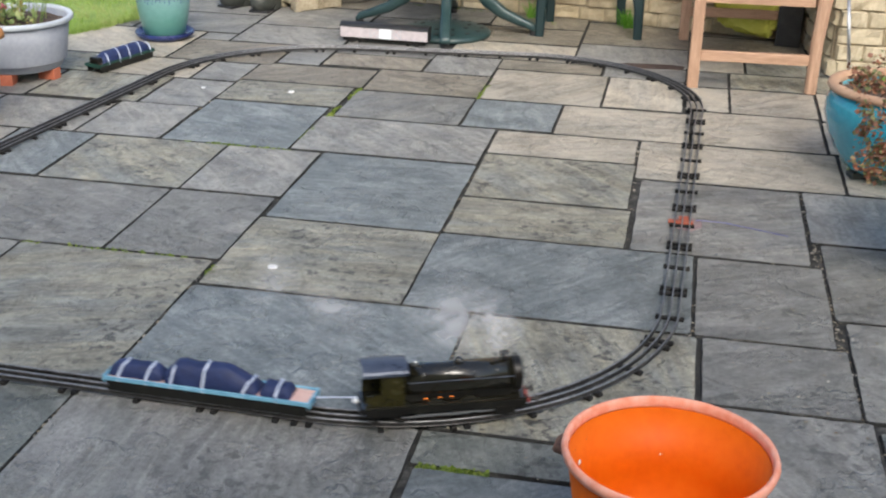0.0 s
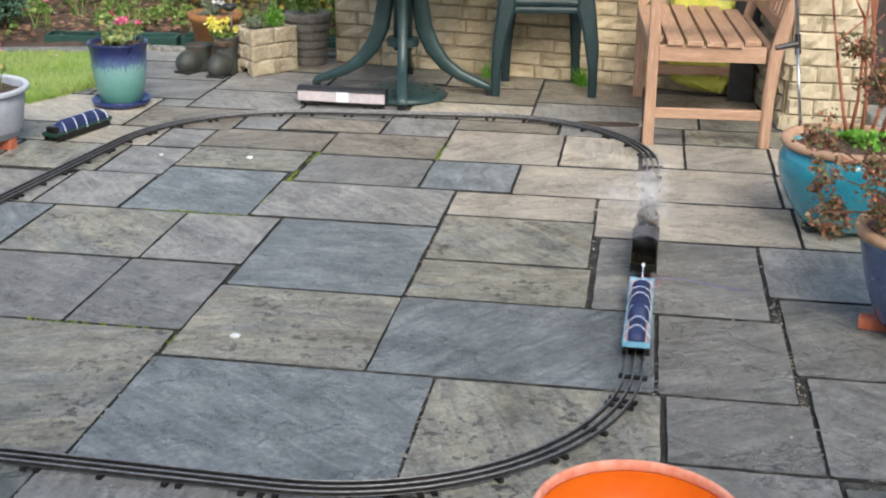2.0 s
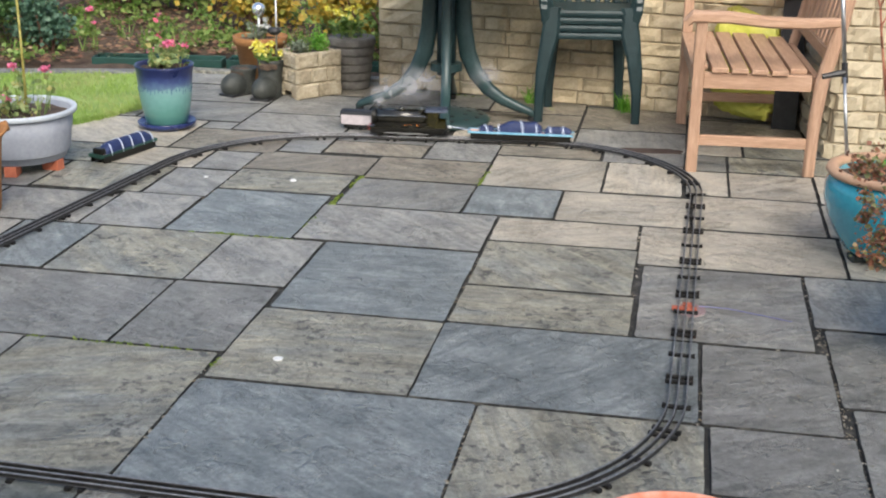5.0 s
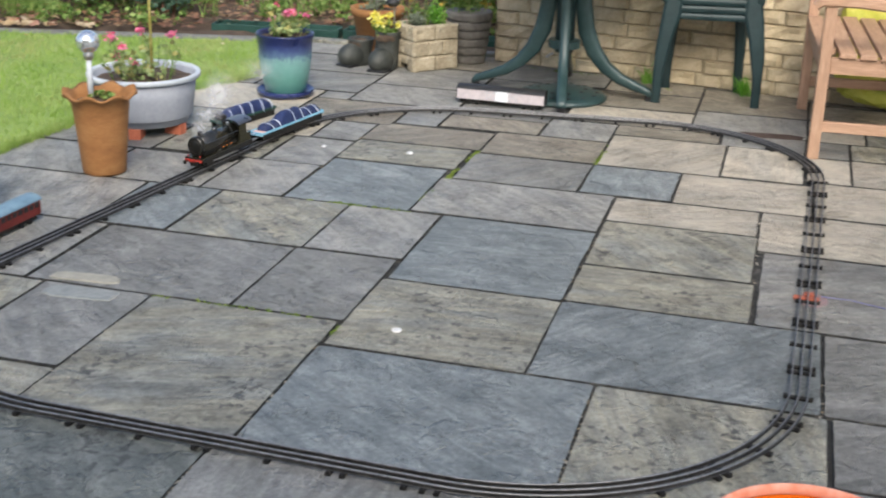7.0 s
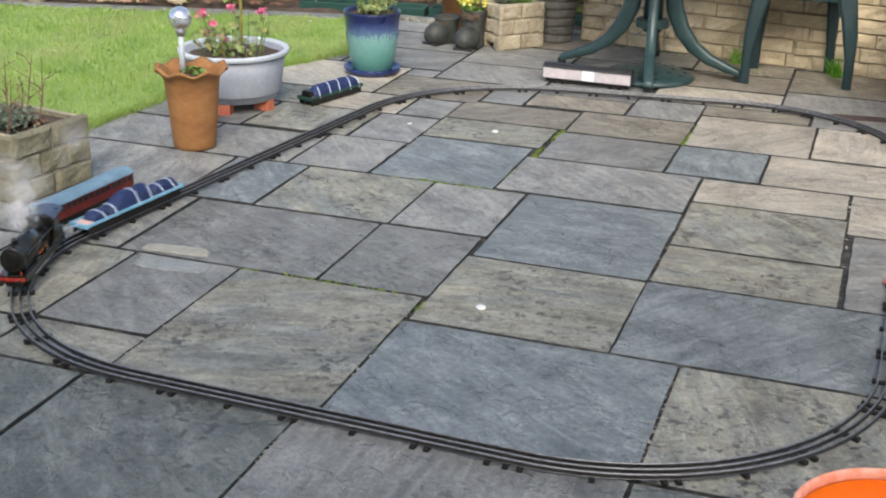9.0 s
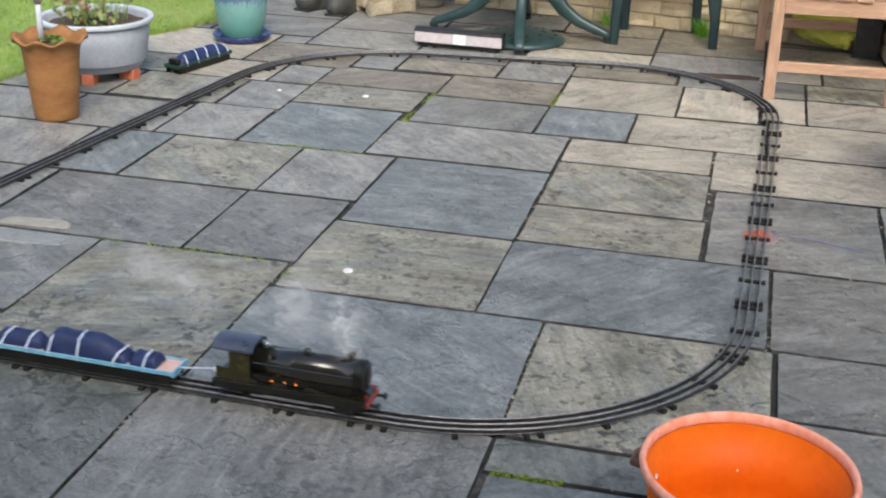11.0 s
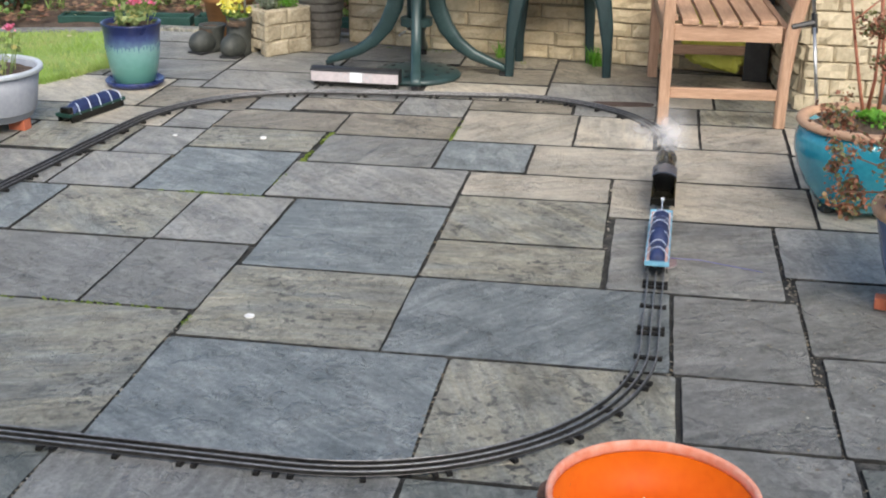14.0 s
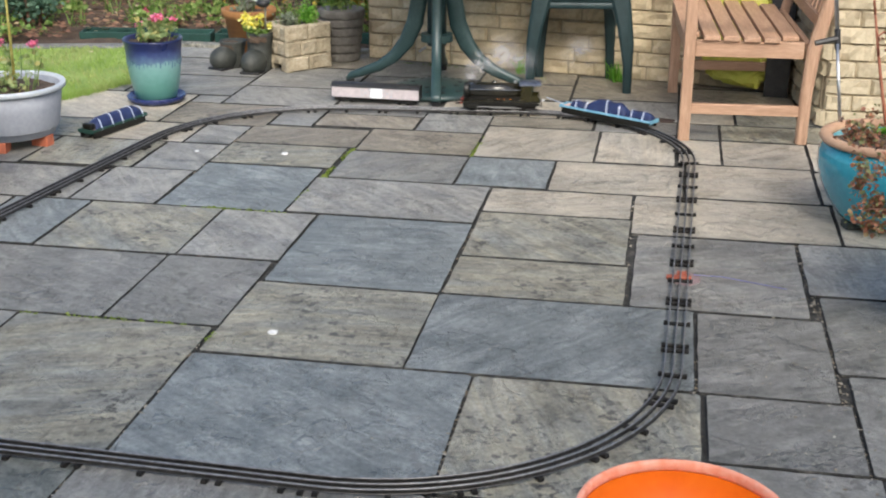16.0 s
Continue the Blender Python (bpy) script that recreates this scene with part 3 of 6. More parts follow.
def lawn():
    edge = [(-2.30, 0.05), (-2.30, 0.85), (-2.22, 1.70), (-2.03, 2.06), (-1.93, 2.32), (-2.20, 3.09), (-3.3, 2.845), (-4.6, 2.53), (-7.5, 1.83), (-7.5, -2.0), (-2.5, -2.0)]
    bm = bmesh.new()
    bm.faces.new([bm.verts.new((x, y, 0.006)) for x, y in edge])
    r = bmesh.ops.extrude_face_region(bm, geom=bm.faces[:])
    bmesh.ops.translate(bm, vec=(0, 0, -0.05), verts=[v for v in r["geom"] if isinstance(v, bmesh.types.BMVert)])
    tagged(part("lawn", bm, LAWN), "mown green lawn with pale dry patches", "lawn", kind="structure")
    rng = random.Random(3)
    bm = bmesh.new()

    def inside(x, y):
        hit = False
        for (ax, ay), (bx, by) in zip(edge, edge[1:] + edge[:1]):
            if (ay > y) != (by > y) and x < (bx - ax) * (y - ay) / (by - ay) + ax:
                hit = not hit
        return hit
    made = 0
    while made < 17000:
        x, y = rng.uniform(-4.6, -1.9), rng.uniform(0.0, 3.09)
        if inside(x, y) and noise.noise((x * 2.2, y * 2.2, 0)) > rng.uniform(-0.9, 0.1):
            blades(bm, (x, y, 0.003), 2, 0.028, 0.012, rng, 0.0022)
            made += 1
    for (ax, ay), (bx, by) in zip(edge[:5], edge[1:6]):
        for _ in range(int(700 * math.hypot(bx - ax, by - ay))):
            s = rng.random()
            blades(bm, (ax + (bx - ax) * s + rng.gauss(0, 0.012), ay + (by - ay) * s + rng.gauss(0, 0.012), 0.001), 2, 0.03, 0.012, rng, 0.0022)
    tagged(part("grass", bm, GRASS), "short mown grass blades", "grass", kind="stuff")


SLABS_NEAR = [  # x0, x1, y0, y1, stone
    (-0.518, 0.0, 0.005, 0.612, 0), (-0.53, 0.0, -0.49, 0.0, 2), (0.004, 0.708, -0.495, 0.0, 0), (-0.54, 0.175, -1.055, -0.495, 0), (0.18, 0.722, -1.055, -0.5, 2),
    (-0.862, -0.535, -0.33, 0.158, 5), (-0.845, -0.524, 0.164, 0.605, 1), (-1.50, -0.868, -0.332, 0.155, 5), (-1.315, -0.85, 0.162, 0.605, 2),
    (-1.095, -0.545, -1.04, -0.337, 2), (-1.43, -1.10, -0.822, -0.337, 5), (-1.80, -1.437, -0.838, -0.34, 2), (-1.43, -1.10, -1.045, -0.83, 2)]
SLABS_FRONT = [
    (-1.58, -1.135, -1.66, -1.055, 4), (-1.125, -0.575, -1.66, -1.05, 4), (-0.568, 0.172, -1.70, -1.062, 5), (0.18, 0.732, -1.195, -1.062, 4), (0.19, 0.735, -1.70, -1.203, 0),
    (-2.05, -1.437, -1.05, -0.845, 2), (-2.05, -1.59, -1.66, -1.06, 1), (0.745, 1.09, -1.205, -0.83, 5), (0.742, 1.10, -1.70, -1.212, 0), (1.10, 1.60, -1.25, -0.86, 4), (1.11, 1.60, -1.70, -1.26, 2)]
SLABS_MIDDLE = [
    (-0.637, 0.0, 0.62, 1.018, 1), (0.009, 0.503, 0.748, 1.012, 3), (0.010, 0.508, 0.316, 0.74, 2), (0.009, 0.518, 0.006, 0.308, 2),
    (-0.602, -0.14, 1.03, 1.392, 1), (-0.132, 0.195, 1.03, 1.39, 0), (0.203, 0.675, 1.022, 1.395, 3), (-1.095, -0.645, 0.614, 1.128, 0), (-1.41, -1.105, 0.612, 1.005, 1),
    (-1.35, -1.10, 1.012, 1.37, 1), (-1.095, -0.625, 1.137, 1.42, 2), (-1.095, -0.6, 1.428, 1.70, 6), (-1.29, -1.10, 1.38, 1.66, 1)]
SLABS_FAR = [
    (-0.592, -0.135, 1.40, 1.725, 6), (-0.125, 0.335, 1.40, 1.86, 3), (0.343, 0.642, 1.405, 1.85, 3), (-0.42, -0.135, 1.733, 2.032, 1), (-0.85, -0.43, 1.733, 1.94, 6),
    (0.17, 0.648, 2.07, 2.42, 1), (-0.375, 0.162, 2.04, 2.34, 3), (0.655, 0.885, 2.06, 2.41, 3), (0.893, 1.15, 2.06, 2.42, 2), (0.825, 1.13, 1.81, 2.05, 2), (0.655, 0.815, 1.80, 2.05, 1),
    (-0.13, 0.30, 1.868, 2.03, 6), (0.31, 0.645, 1.858, 2.06, 1), (-0.85, -0.425, 1.948, 2.30, 1)]
SLABS_RIGHT = [
    (0.533, 1.02, 0.008, 0.606, 1), (0.512, 1.165, 0.614, 1.015, 3), (0.716, 1.046, -0.49, -0.002, 5), (0.735, 1.068, -0.822, -0.497, 5), (1.03, 1.46, 0.182, 0.61, 1),
    (1.055, 1.50, -0.33, 0.174, 5), (1.0765, 1.50, -0.825, -0.338, 5), (0.685, 1.14, 1.024, 1.44, 3), (0.823, 1.145, 1.448, 1.80, 3), (0.655, 0.815, 1.448, 1.79, 3),
    (1.15, 1.60, 1.03, 1.42, 3), (1.155, 1.60, 1.43, 1.82, 3), (1.16, 1.60, 1.83, 2.10, 2), (1.175, 1.60, 0.62, 1.02, 3)]
SLABS_LEFT = [
    (-1.60, -1.323, 0.165, 0.605, 0), (-1.80, -1.51, -0.332, 0.155, 1), (-2.40, -1.81, -0.83, -0.34, 1), (-2.40, -1.81, -0.33, 0.155, 1), (-2.40, -1.61, 0.165, 0.604, 1), (-2.40, -1.868, 0.614, 0.98, 1),
    (-1.86, -1.42, 0.614, 0.98, 1), (-2.35, -1.81, 0.99, 1.37, 1), (-1.80, -1.36, 1.012, 1.37, 2), (-2.30, -1.70, 1.378, 1.66, 2), (-1.69, -1.30, 1.378, 1.66, 3), (-2.15, -1.52, 1.668, 2.16, 3),
    (-1.51, -1.05, 1.668, 2.02, 6), (-1.04, -0.86, 1.71, 2.02, 1), (-1.88, -1.37, 2.17, 2.55, 1), (-1.36, -0.86, 2.03, 2.38, 1)]
SLABS_BACK = [
    (-0.85, -0.40, 2.31, 2.70, 1), (-0.39, 0.16, 2.35, 2.66, 6), (0.17, 0.648, 2.43, 2.88, 6), (0.655, 1.16, 2.43, 2.72, 6), (-1.36, -0.86, 2.39, 2.82, 1), (-1.95, -1.37, 2.56, 2.94, 1),
    (-0.85, -0.30, 2.71, 3.10, 1), (-0.29, 0.16, 2.67, 2.95, 6), (-1.36, -0.86, 2.83, 3.20, 6), (-2.15, -1.37, 2.95, 3.20, 1), (0.656, 1.16, 2.73, 2.90, 6), (-1.51, -1.37, 2.03, 2.16, 1), (-2.15, -1.89, 2.17, 2.55, 1), (-2.15, -1.96, 2.56, 2.94, 1), (0.17, 0.30, 2.038, 2.064, 6), (1.16, 1.60, 2.108, 2.42, 1), (0.17, 0.648, 2.89, 3.0, 1)]


def paving():
    base = tagged(new("pavement"), "riven sandstone patio of grey and tan slabs", "paving", kind="structure")
    rng = random.Random(11)
    rows_behind = []
    y = -1.71
    while y > -4.3:
        d, x = rng.choice((0.45, 0.6)), -2.4
        while x < 1.55:
            w = rng.choice((0.33, 0.5, 0.7))
            rows_behind.append((x, min(x + w - 0.008, 1.7), y - d + 0.008, y, rng.choice((0, 1, 2, 4))))
            x += w
        y -= d
    rows_behind += [(-2.40, -2.06, -1.70, -1.06, 4), (-2.40, -2.06, -1.05, -0.84, 1)]
    for x0, x1, y0, y1, stone in rows_behind + SLABS_NEAR + SLABS_FRONT + SLABS_MIDDLE + SLABS_FAR + SLABS_RIGHT + SLABS_LEFT + SLABS_BACK:
        w, d = (x1 - x0) / 2 + 0.0005, (y1 - y0) / 2 - 0.002
        bm = bmesh.new()
        corners = [(-w, -d), (w, -d), (w, d), (-w, d)]
        outline = []
        for k in range(4):
            (ax, ay), (bx, by) = corners[k], corners[(k + 1) % 4]
            for s in (0.012, 0.04, 0.14, 0.25, 0.37, 0.5, 0.62, 0.74, 0.86, 0.96, 0.988):
                j = 0.0016 if 0.1 < s < 0.9 else 0.0012
                outline.append((ax + (bx - ax) * s + rng.uniform(-j, j), ay + (by - ay) * s + rng.uniform(-j, j)))
        rings = []
        for inset, z in ((0.0, -0.03), (0.0, -0.003), (0.001, -0.0006), (0.002, 0.0)):
            rings.append([bm.verts.new((x * (1 - inset / w), y * (1 - inset / d), z)) for x, y in outline])
        for a, b in zip(rings, rings[1:]):
            for k in range(44):
                bm.faces.new((a[k], a[(k + 1) % 44], b[(k + 1) % 44], b[k]))
        bm.faces.new(rings[3])
        edges = [f for f in bm.faces if len(f.verts) == 4]
        for f in edges:
            f.material_index = 1
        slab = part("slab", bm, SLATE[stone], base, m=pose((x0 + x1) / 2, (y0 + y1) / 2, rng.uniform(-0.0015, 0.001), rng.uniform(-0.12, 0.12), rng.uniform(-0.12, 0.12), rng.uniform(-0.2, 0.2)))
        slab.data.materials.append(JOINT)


# ---------- the railway loop ----------
CORNERS = [((0.641, -1.103), 0.70), ((0.713, 2.155), 0.66), ((-1.331, 1.935), 0.722), ((-1.722, -1.028), 0.648)]


def make_loop():
    pts = []
    for i, (p, r) in enumerate(CORNERS):
        p0, p, p1 = np.array(CORNERS[i - 1][0]), np.array(p), np.array(CORNERS[(i + 1) % 4][0])
        a, b = (p0 - p) / np.linalg.norm(p0 - p), (p1 - p) / np.linalg.norm(p1 - p)
        half = np.arccos(a @ b) / 2
        c = p + (a + b) / np.linalg.norm(a + b) * r / np.sin(half)
        s, e = p + a * r / np.tan(half) - c, p + b * r / np.tan(half) - c
        a0, a1 = np.arctan2(s[1], s[0]), np.arctan2(e[1], e[0])
        turn = (a1 - a0 + np.pi) % (2 * np.pi) - np.pi
        pts += [c + r * np.array([np.cos(a0 + turn * k / 24), np.sin(a0 + turn * k / 24)]) for k in range(25)]
    dense = []
    for u, v in zip(pts, pts[1:] + pts[:1]):
        n = max(1, int(np.linalg.norm(v - u) / 0.03))
        dense += [u + (v - u) * k / n for k in range(n)]
    dense = np.array(dense + dense[:1])
    return dense, np.r_[0, np.cumsum(np.linalg.norm(np.diff(dense, axis=0), axis=1))]


LOOP, LOOP_S = make_loop()
LENGTH = float(LOOP_S[-1])
RAIL_TOP = 0.021


def on_loop(s):
    s = s % LENGTH
    return Vector((float(np.interp(s, LOOP_S, LOOP[:, 0])), float(np.interp(s, LOOP_S, LOOP[:, 1])), 0))


def track():
    base = thing("railway_track", "dark three-rail tinplate toy railway loop on the paving", "railway track")
    n = len(LOOP) - 1
    for off in (-0.0215, 0.0, 0.0215):
        bm, bm_head = bmesh.new(), bmesh.new()
        rings, heads = [], []
        for k in range(n):
            d = Vector((*(LOOP[(k + 1) % n] - LOOP[k - 1]), 0)).normalized()
            side = Vector((d.y, -d.x, 0))
            p = Vector((*LOOP[k], 0)) + side * off
            rings.append([bm.verts.new(p + side * x + Vector((0, 0, z))) for x, z in ((-0.0021, 0.0085), (-0.0007, 0.0100), (-0.0007, 0.0175), (0.0007, 0.0175), (0.0007, 0.0100), (0.0021, 0.0085))])
            heads.append([bm_head.verts.new(p + side * x + Vector((0, 0, z))) for x, z in ((-0.0013, 0.0172), (-0.0021, 0.0182), (-0.0021, 0.0197), (-0.0012, RAIL_TOP), (0.0012, RAIL_TOP), (0.0021, 0.0197), (0.0021, 0.0182), (0.0013, 0.0172))])
        for k in range(n):
            for mesh, loop, m in ((bm, rings, 6), (bm_head, heads, 8)):
                a, b = loop[k], loop[(k + 1) % n]
                for j in range(m):
                    mesh.faces.new((a[j], a[(j + 1) % m], b[(j + 1) % m], b[j]))
        rail = part("rail", bm, RAIL, base)
        part("rail_head", bm_head, RAIL_HEAD, rail, "worn bright steel rail head")
    bm = boxed(-0.035, 0.035, -0.0065, 0.0065, 0.0005, 0.0085, 0.002)
    for sx in (-0.031, 0.031):
        box(bm, sx - 0.004, sx + 0.004, -0.005, 0.005, 0.0083, 0.011, 0.001)
    sleeper = finish("sleeper", bm, SLEEPER)
    rng = random.Random(5)
    s, k = 0.0, 0
    while s < LENGTH - 0.05:
        steps = (-0.015, 0.015) if k % 2 == 0 else (0.0,)
        for extra in steps:
            p, q = on_loop(s + extra), on_loop(s + extra + 0.02)
            ob = new("sleeper", sleeper)
            ob.parent = base
            ob.matrix_basis = Matrix.Translation(p) @ pose(0, 0, 0, 0, 0, math.degrees(math.atan2(q.y - p.y, q.x - p.x)) - 90 + rng.uniform(-3, 3))
        s += 0.1535 + rng.uniform(-0.008, 0.008)
        k += 1


# ---------- walls ----------
def stone_wall(name, label, a, b, top, rise, course, mat, thick=0.22, lens=(0.16, 0.21, 0.26, 0.13), seed=1):
    """A wall from a to b whose face (to the right of that way) has stone blocks up to the height rise."""
    a, b = Vector((*a, 0)), Vector((*b, 0))
    length = (b - a).length
    ang = math.degrees(math.atan2(b.y - a.y, b.x - a.x))
    wall = tagged(part(name, boxed(0, length, -0.0035, thick, -0.05, top), MORTAR, m=pose(a.x, a.y, 0, 0, 0, ang)), label, "wall", kind="structure")
    rng = random.Random(seed)
    blanks = {}
    for w in lens + (0.08,):
        kinds = []
        for _ in range(3):
            bm = bmesh.new()
            nx, nz, seat = 8, 5, rng.uniform(0, 99)
            cut = lambda k, n: (0.0, 0.07, *[0.07 + 0.86 * q / (n - 3) for q in range(1, n - 3)], 0.93, 1.0)[k]
            front = [[bm.verts.new((w * cut(i, nx), -0.006 - (0.011 + 0.016 * noise.noise((seat, i * 0.75, j * 0.9)) + 0.004 * rng.random() if 0 < i < nx - 1 and 0 < j < nz - 1 else 0.002 * rng.random()), (course - 0.006) * cut(j, nz))) for i in range(nx)] for j in range(nz)]
            rim = [bm.verts.new((x, 0.02, z)) for x, z in ((0, 0), (w, 0), (w, course - 0.006), (0, course - 0.006))]
            for j in range(nz - 1):
                for i in range(nx - 1):
                    bm.faces.new((front[j][i], front[j][i + 1], front[j + 1][i + 1], front[j + 1][i]))
            bm.faces.new([*front[0][::-1], rim[0], rim[1]])
            bm.faces.new([*front[-1], rim[2], rim[3]])
            bm.faces.new([row[0] for row in front[::-1]] + [rim[0], rim[3]])
            bm.faces.new([row[-1] for row in front] + [rim[2], rim[1]])
            kinds.append(finish("block", bm, mat))
        blanks[w] = kinds
    z = 0.0
    while z < rise:
        x = 0.0
        while x < length - 0.03:
            room = length - x
            fits = [w for w in lens if w <= room + 0.01] or [0.08]
            w = rng.choice(fits)
            ob = new("block", rng.choice(blanks[w]))
            ob.parent = wall
            ob.location = (x + 0.003, rng.uniform(-0.002, 0.002), z + 0.003)
            ob.scale.x = (w - 0.006) / w
            x += w
        z += course
    return wall


def walls():
    stone_wall("wall_north", "coursed cream split-stone garden wall", (-0.945, 3.13), (1.17, 2.735), 2.2, 0.72, 0.067, STONE, lens=(0.19, 0.26, 0.31, 0.13), seed=2)
    stone_wall("wall_side", "cream split-stone side of the house", (1.165, 2.735), (1.235, 2.15), 2.2, 0.72, 0.070, PILLAR, thick=0.2, lens=(0.2, 0.15, 0.11), seed=3)
    stone_wall("wall_pillar", "cream split-stone pillar beside a dark doorway", (1.243, 2.125), (1.56, 2.125), 2.2, 0.74, 0.070, PILLAR, thick=0.3, lens=(0.18, 0.14, 0.11), seed=4)
    tagged(part("door_1", boxed(1.565, 2.5, 2.21, 2.25, 0.0, 2.1, 0.004), DARKDOOR), "dark brown panelled house door", "door", kind="structure")
    tagged(part("door_step", boxed(1.562, 2.5, 1.95, 2.205, -0.02, 0.11, 0.01), SLATE[1]), "grey stone step below the door", "step", kind="structure")
    # Unseen wall added behind the camera to keep light off the near paving.
    tagged(part("wall_house", boxed(-4.2, 4.5, -5.25, -5.0, -0.05, 3.5), PILLAR), "plain cream wall, unseen, added behind the patio to shade its near side", "wall", kind="structure")
    tagged(part("wall_west", boxed(-9.0, -0.96, 7.4, 7.6, -0.05, 1.0), STONE), "low stone wall behind the flower bed", "wall", kind="structure")


# ---------- pots, tubs and planters ----------
def soil_disc(r, z, parent):
    rng = random.Random(int(r * 1000))
    bm = lathe([(r, z - 0.02), (r * 0.97, z), (r * 0.5, z + 0.008), (0.0005, z + 0.012)], 24)
    for v in bm.verts:
        v.co.z += rng.uniform(-0.005, 0.005)
    part("soil", bm, SOIL, parent, "dark potting soil")


def orange_tub():
    t = thing("tub", "orange flexible plastic tub with a pale worn rim", "tub", pose(0.667, -1.478, 0))
    part("body", lathe([(0.0005, 0.004), (0.118, 0.0), (0.128, 0.01), (0.146, 0.14), (0.163, 0.252), (0.160, 0.254), (0.143, 0.14), (0.124, 0.018), (0.0005, 0.012)], 56), ORANGE, t, smooth=True)
    rng = random.Random(77)
    bm = lathe([(0.068, 0.0125), (0.05, 0.022), (0.02, 0.028), (0.0005, 0.03), (0.0005, 0.0125)], 24)
    for v in bm.verts:
        v.co.x, v.co.y, v.co.z = v.co.x * (1 + rng.uniform(-0.15, 0.15)) + 0.02, v.co.y * (1 + rng.uniform(-0.15, 0.15)) + 0.03, v.co.z + rng.uniform(0, 0.004)
    part("residue", bm, SOIL, t, "dark soil left in the bottom")
    for a, zz, r in ((165, 0.20, 0.005), (172, 0.185, 0.003), (95, 0.17, 0.0018)):
        bm = lathe([(0.0005, 0.0), (r, 0.0), (r * 0.7, 0.0012), (0.0005, 0.0016)], 10)
        wall = 0.124 + 0.033 * (zz - 0.018) / 0.236
        part("speck", bm, SPLASH, t, "pale dried splash", m=pose(wall * math.cos(radians(a)), wall * math.sin(radians(a)), zz, 0, -82, a))
    bm = bmesh.new()
    tube(bm, [(0.0, -0.03, 0.225), (-0.03, -0.026, 0.222), (-0.036, 0.0, 0.221), (-0.03, 0.026, 0.222), (0.0, 0.03, 0.225)], 0.009, 8)
    part("handle", bm, BARK, t, "grimy moulded handle", smooth=True, m=pose(-0.155 * 0.94, 0.155 * 0.34, 0, 0, 0, -20))
    part("rim", lathe([(0.1635, 0.250), (0.1705, 0.254), (0.1735, 0.263), (0.171, 0.2705), (0.1665, 0.272), (0.1625, 0.268), (0.1615, 0.256)], 56), ORANGE_RIM, t, "paler worn rim", smooth=True)


def glazed_pot():
    t = thing("plant_pot", "sea-green glazed pot with cobalt rim on a blue saucer", "plant pot", pose(-1.66, 2.01, 0))
    t.scale = (1.06, 1.06, 1.13)
    part("saucer", lathe([(0.0005, 0.0), (0.098, 0.0), (0.118, 0.012), (0.124, 0.027), (0.119, 0.03), (0.11, 0.017), (0.0005, 0.014)], 44), GLAZE_BLUE, t, "cobalt glazed saucer", smooth=True)
    part("body", lathe([(0.0005, 0.016), (0.080, 0.016), (0.087, 0.026), (0.100, 0.075), (0.1085, 0.125), (0.1125, 0.168), (0.115, 0.205), (0.1175, 0.226), (0.1225, 0.243), (0.1245, 0.251), (0.121, 0.2555), (0.114, 0.248), (0.107, 0.23), (0.105, 0.2), (0.0005, 0.19)], 56), GLAZE_RUN, t, smooth=True)
    rng = random.Random(8)
    for k in range(40):
        a = 2 * math.pi * (k + rng.uniform(-0.2, 0.2)) / 40
        h = rng.uniform(0.006, 0.022)
        bm = bmesh.new()
        tube(bm, [(0.1118, 0, 0.171), (0.1112, 0, 0.166 - h * 0.6), (0.1098, 0, 0.166 - h)], [0.0022, 0.0018, 0.0008], 5)
        part("drip", bm, GLAZE_VIOLET, t, m=pose(0, 0, 0, 0, 0, math.degrees(a)))
    soil_disc(0.112, 0.236, t)
    plant("geranium", "leggy geranium with pink flowers in the glazed pot", (-1.66, 2.01, 0.275), 0.125, 0.085, 150, 0.028, L_GERANIUM, F_PINK, 5, 16)


def grey_bowl():
    t = thing("planter_bowl", "weathered grey round plastic planter with a pale rim on brick feet", "planter", pose(-1.955, 1.245, 0))
    part("body", lathe([(0.0005, 0.042), (0.165, 0.042), (0.172, 0.046), (0.1745, 0.066), (0.186, 0.070), (0.1885, 0.076), (0.199, 0.15), (0.211, 0.232), (0.202, 0.232), (0.192, 0.15), (0.0005, 0.1)], 52), GREY_TUB, t, smooth=True)
    part("rim", lathe([(0.209, 0.222), (0.221, 0.223), (0.2245, 0.226), (0.2255, 0.239), (0.223, 0.243), (0.209, 0.2425), (0.204, 0.238), (0.202, 0.222)], 52), RIM_WHITE, t, "pale rolled rim", smooth=True)
    for a in (-78, -5, 100, 190):
        part("foot", boxed(0.10, 0.172, -0.024, 0.024, 0.0, 0.0425, 0.003), BRICK_RED, t, "broken red brick foot", m=pose(0, 0, 0, 0, 0, a))
    soil_disc(0.197, 0.212, t)
    plant("bedding_plant", "fading flowering plants with pink blooms in the grey planter", (-1.955, 1.245, 0.212), 0.17, 0.15, 170, 0.024, L_GERANIUM, F_PINK, 7, 26)
    bm = bmesh.new()
    tube(bm, [(-1.92, 1.25, 0.2), (-1.923, 1.26, 0.55), (-1.93, 1.265, 0.95)], [0.006, 0.005, 0.004], 6)
    tagged(part("garden_cane", bm, CANE, smooth=True), "yellow-green bamboo cane standing in the planter", "cane")


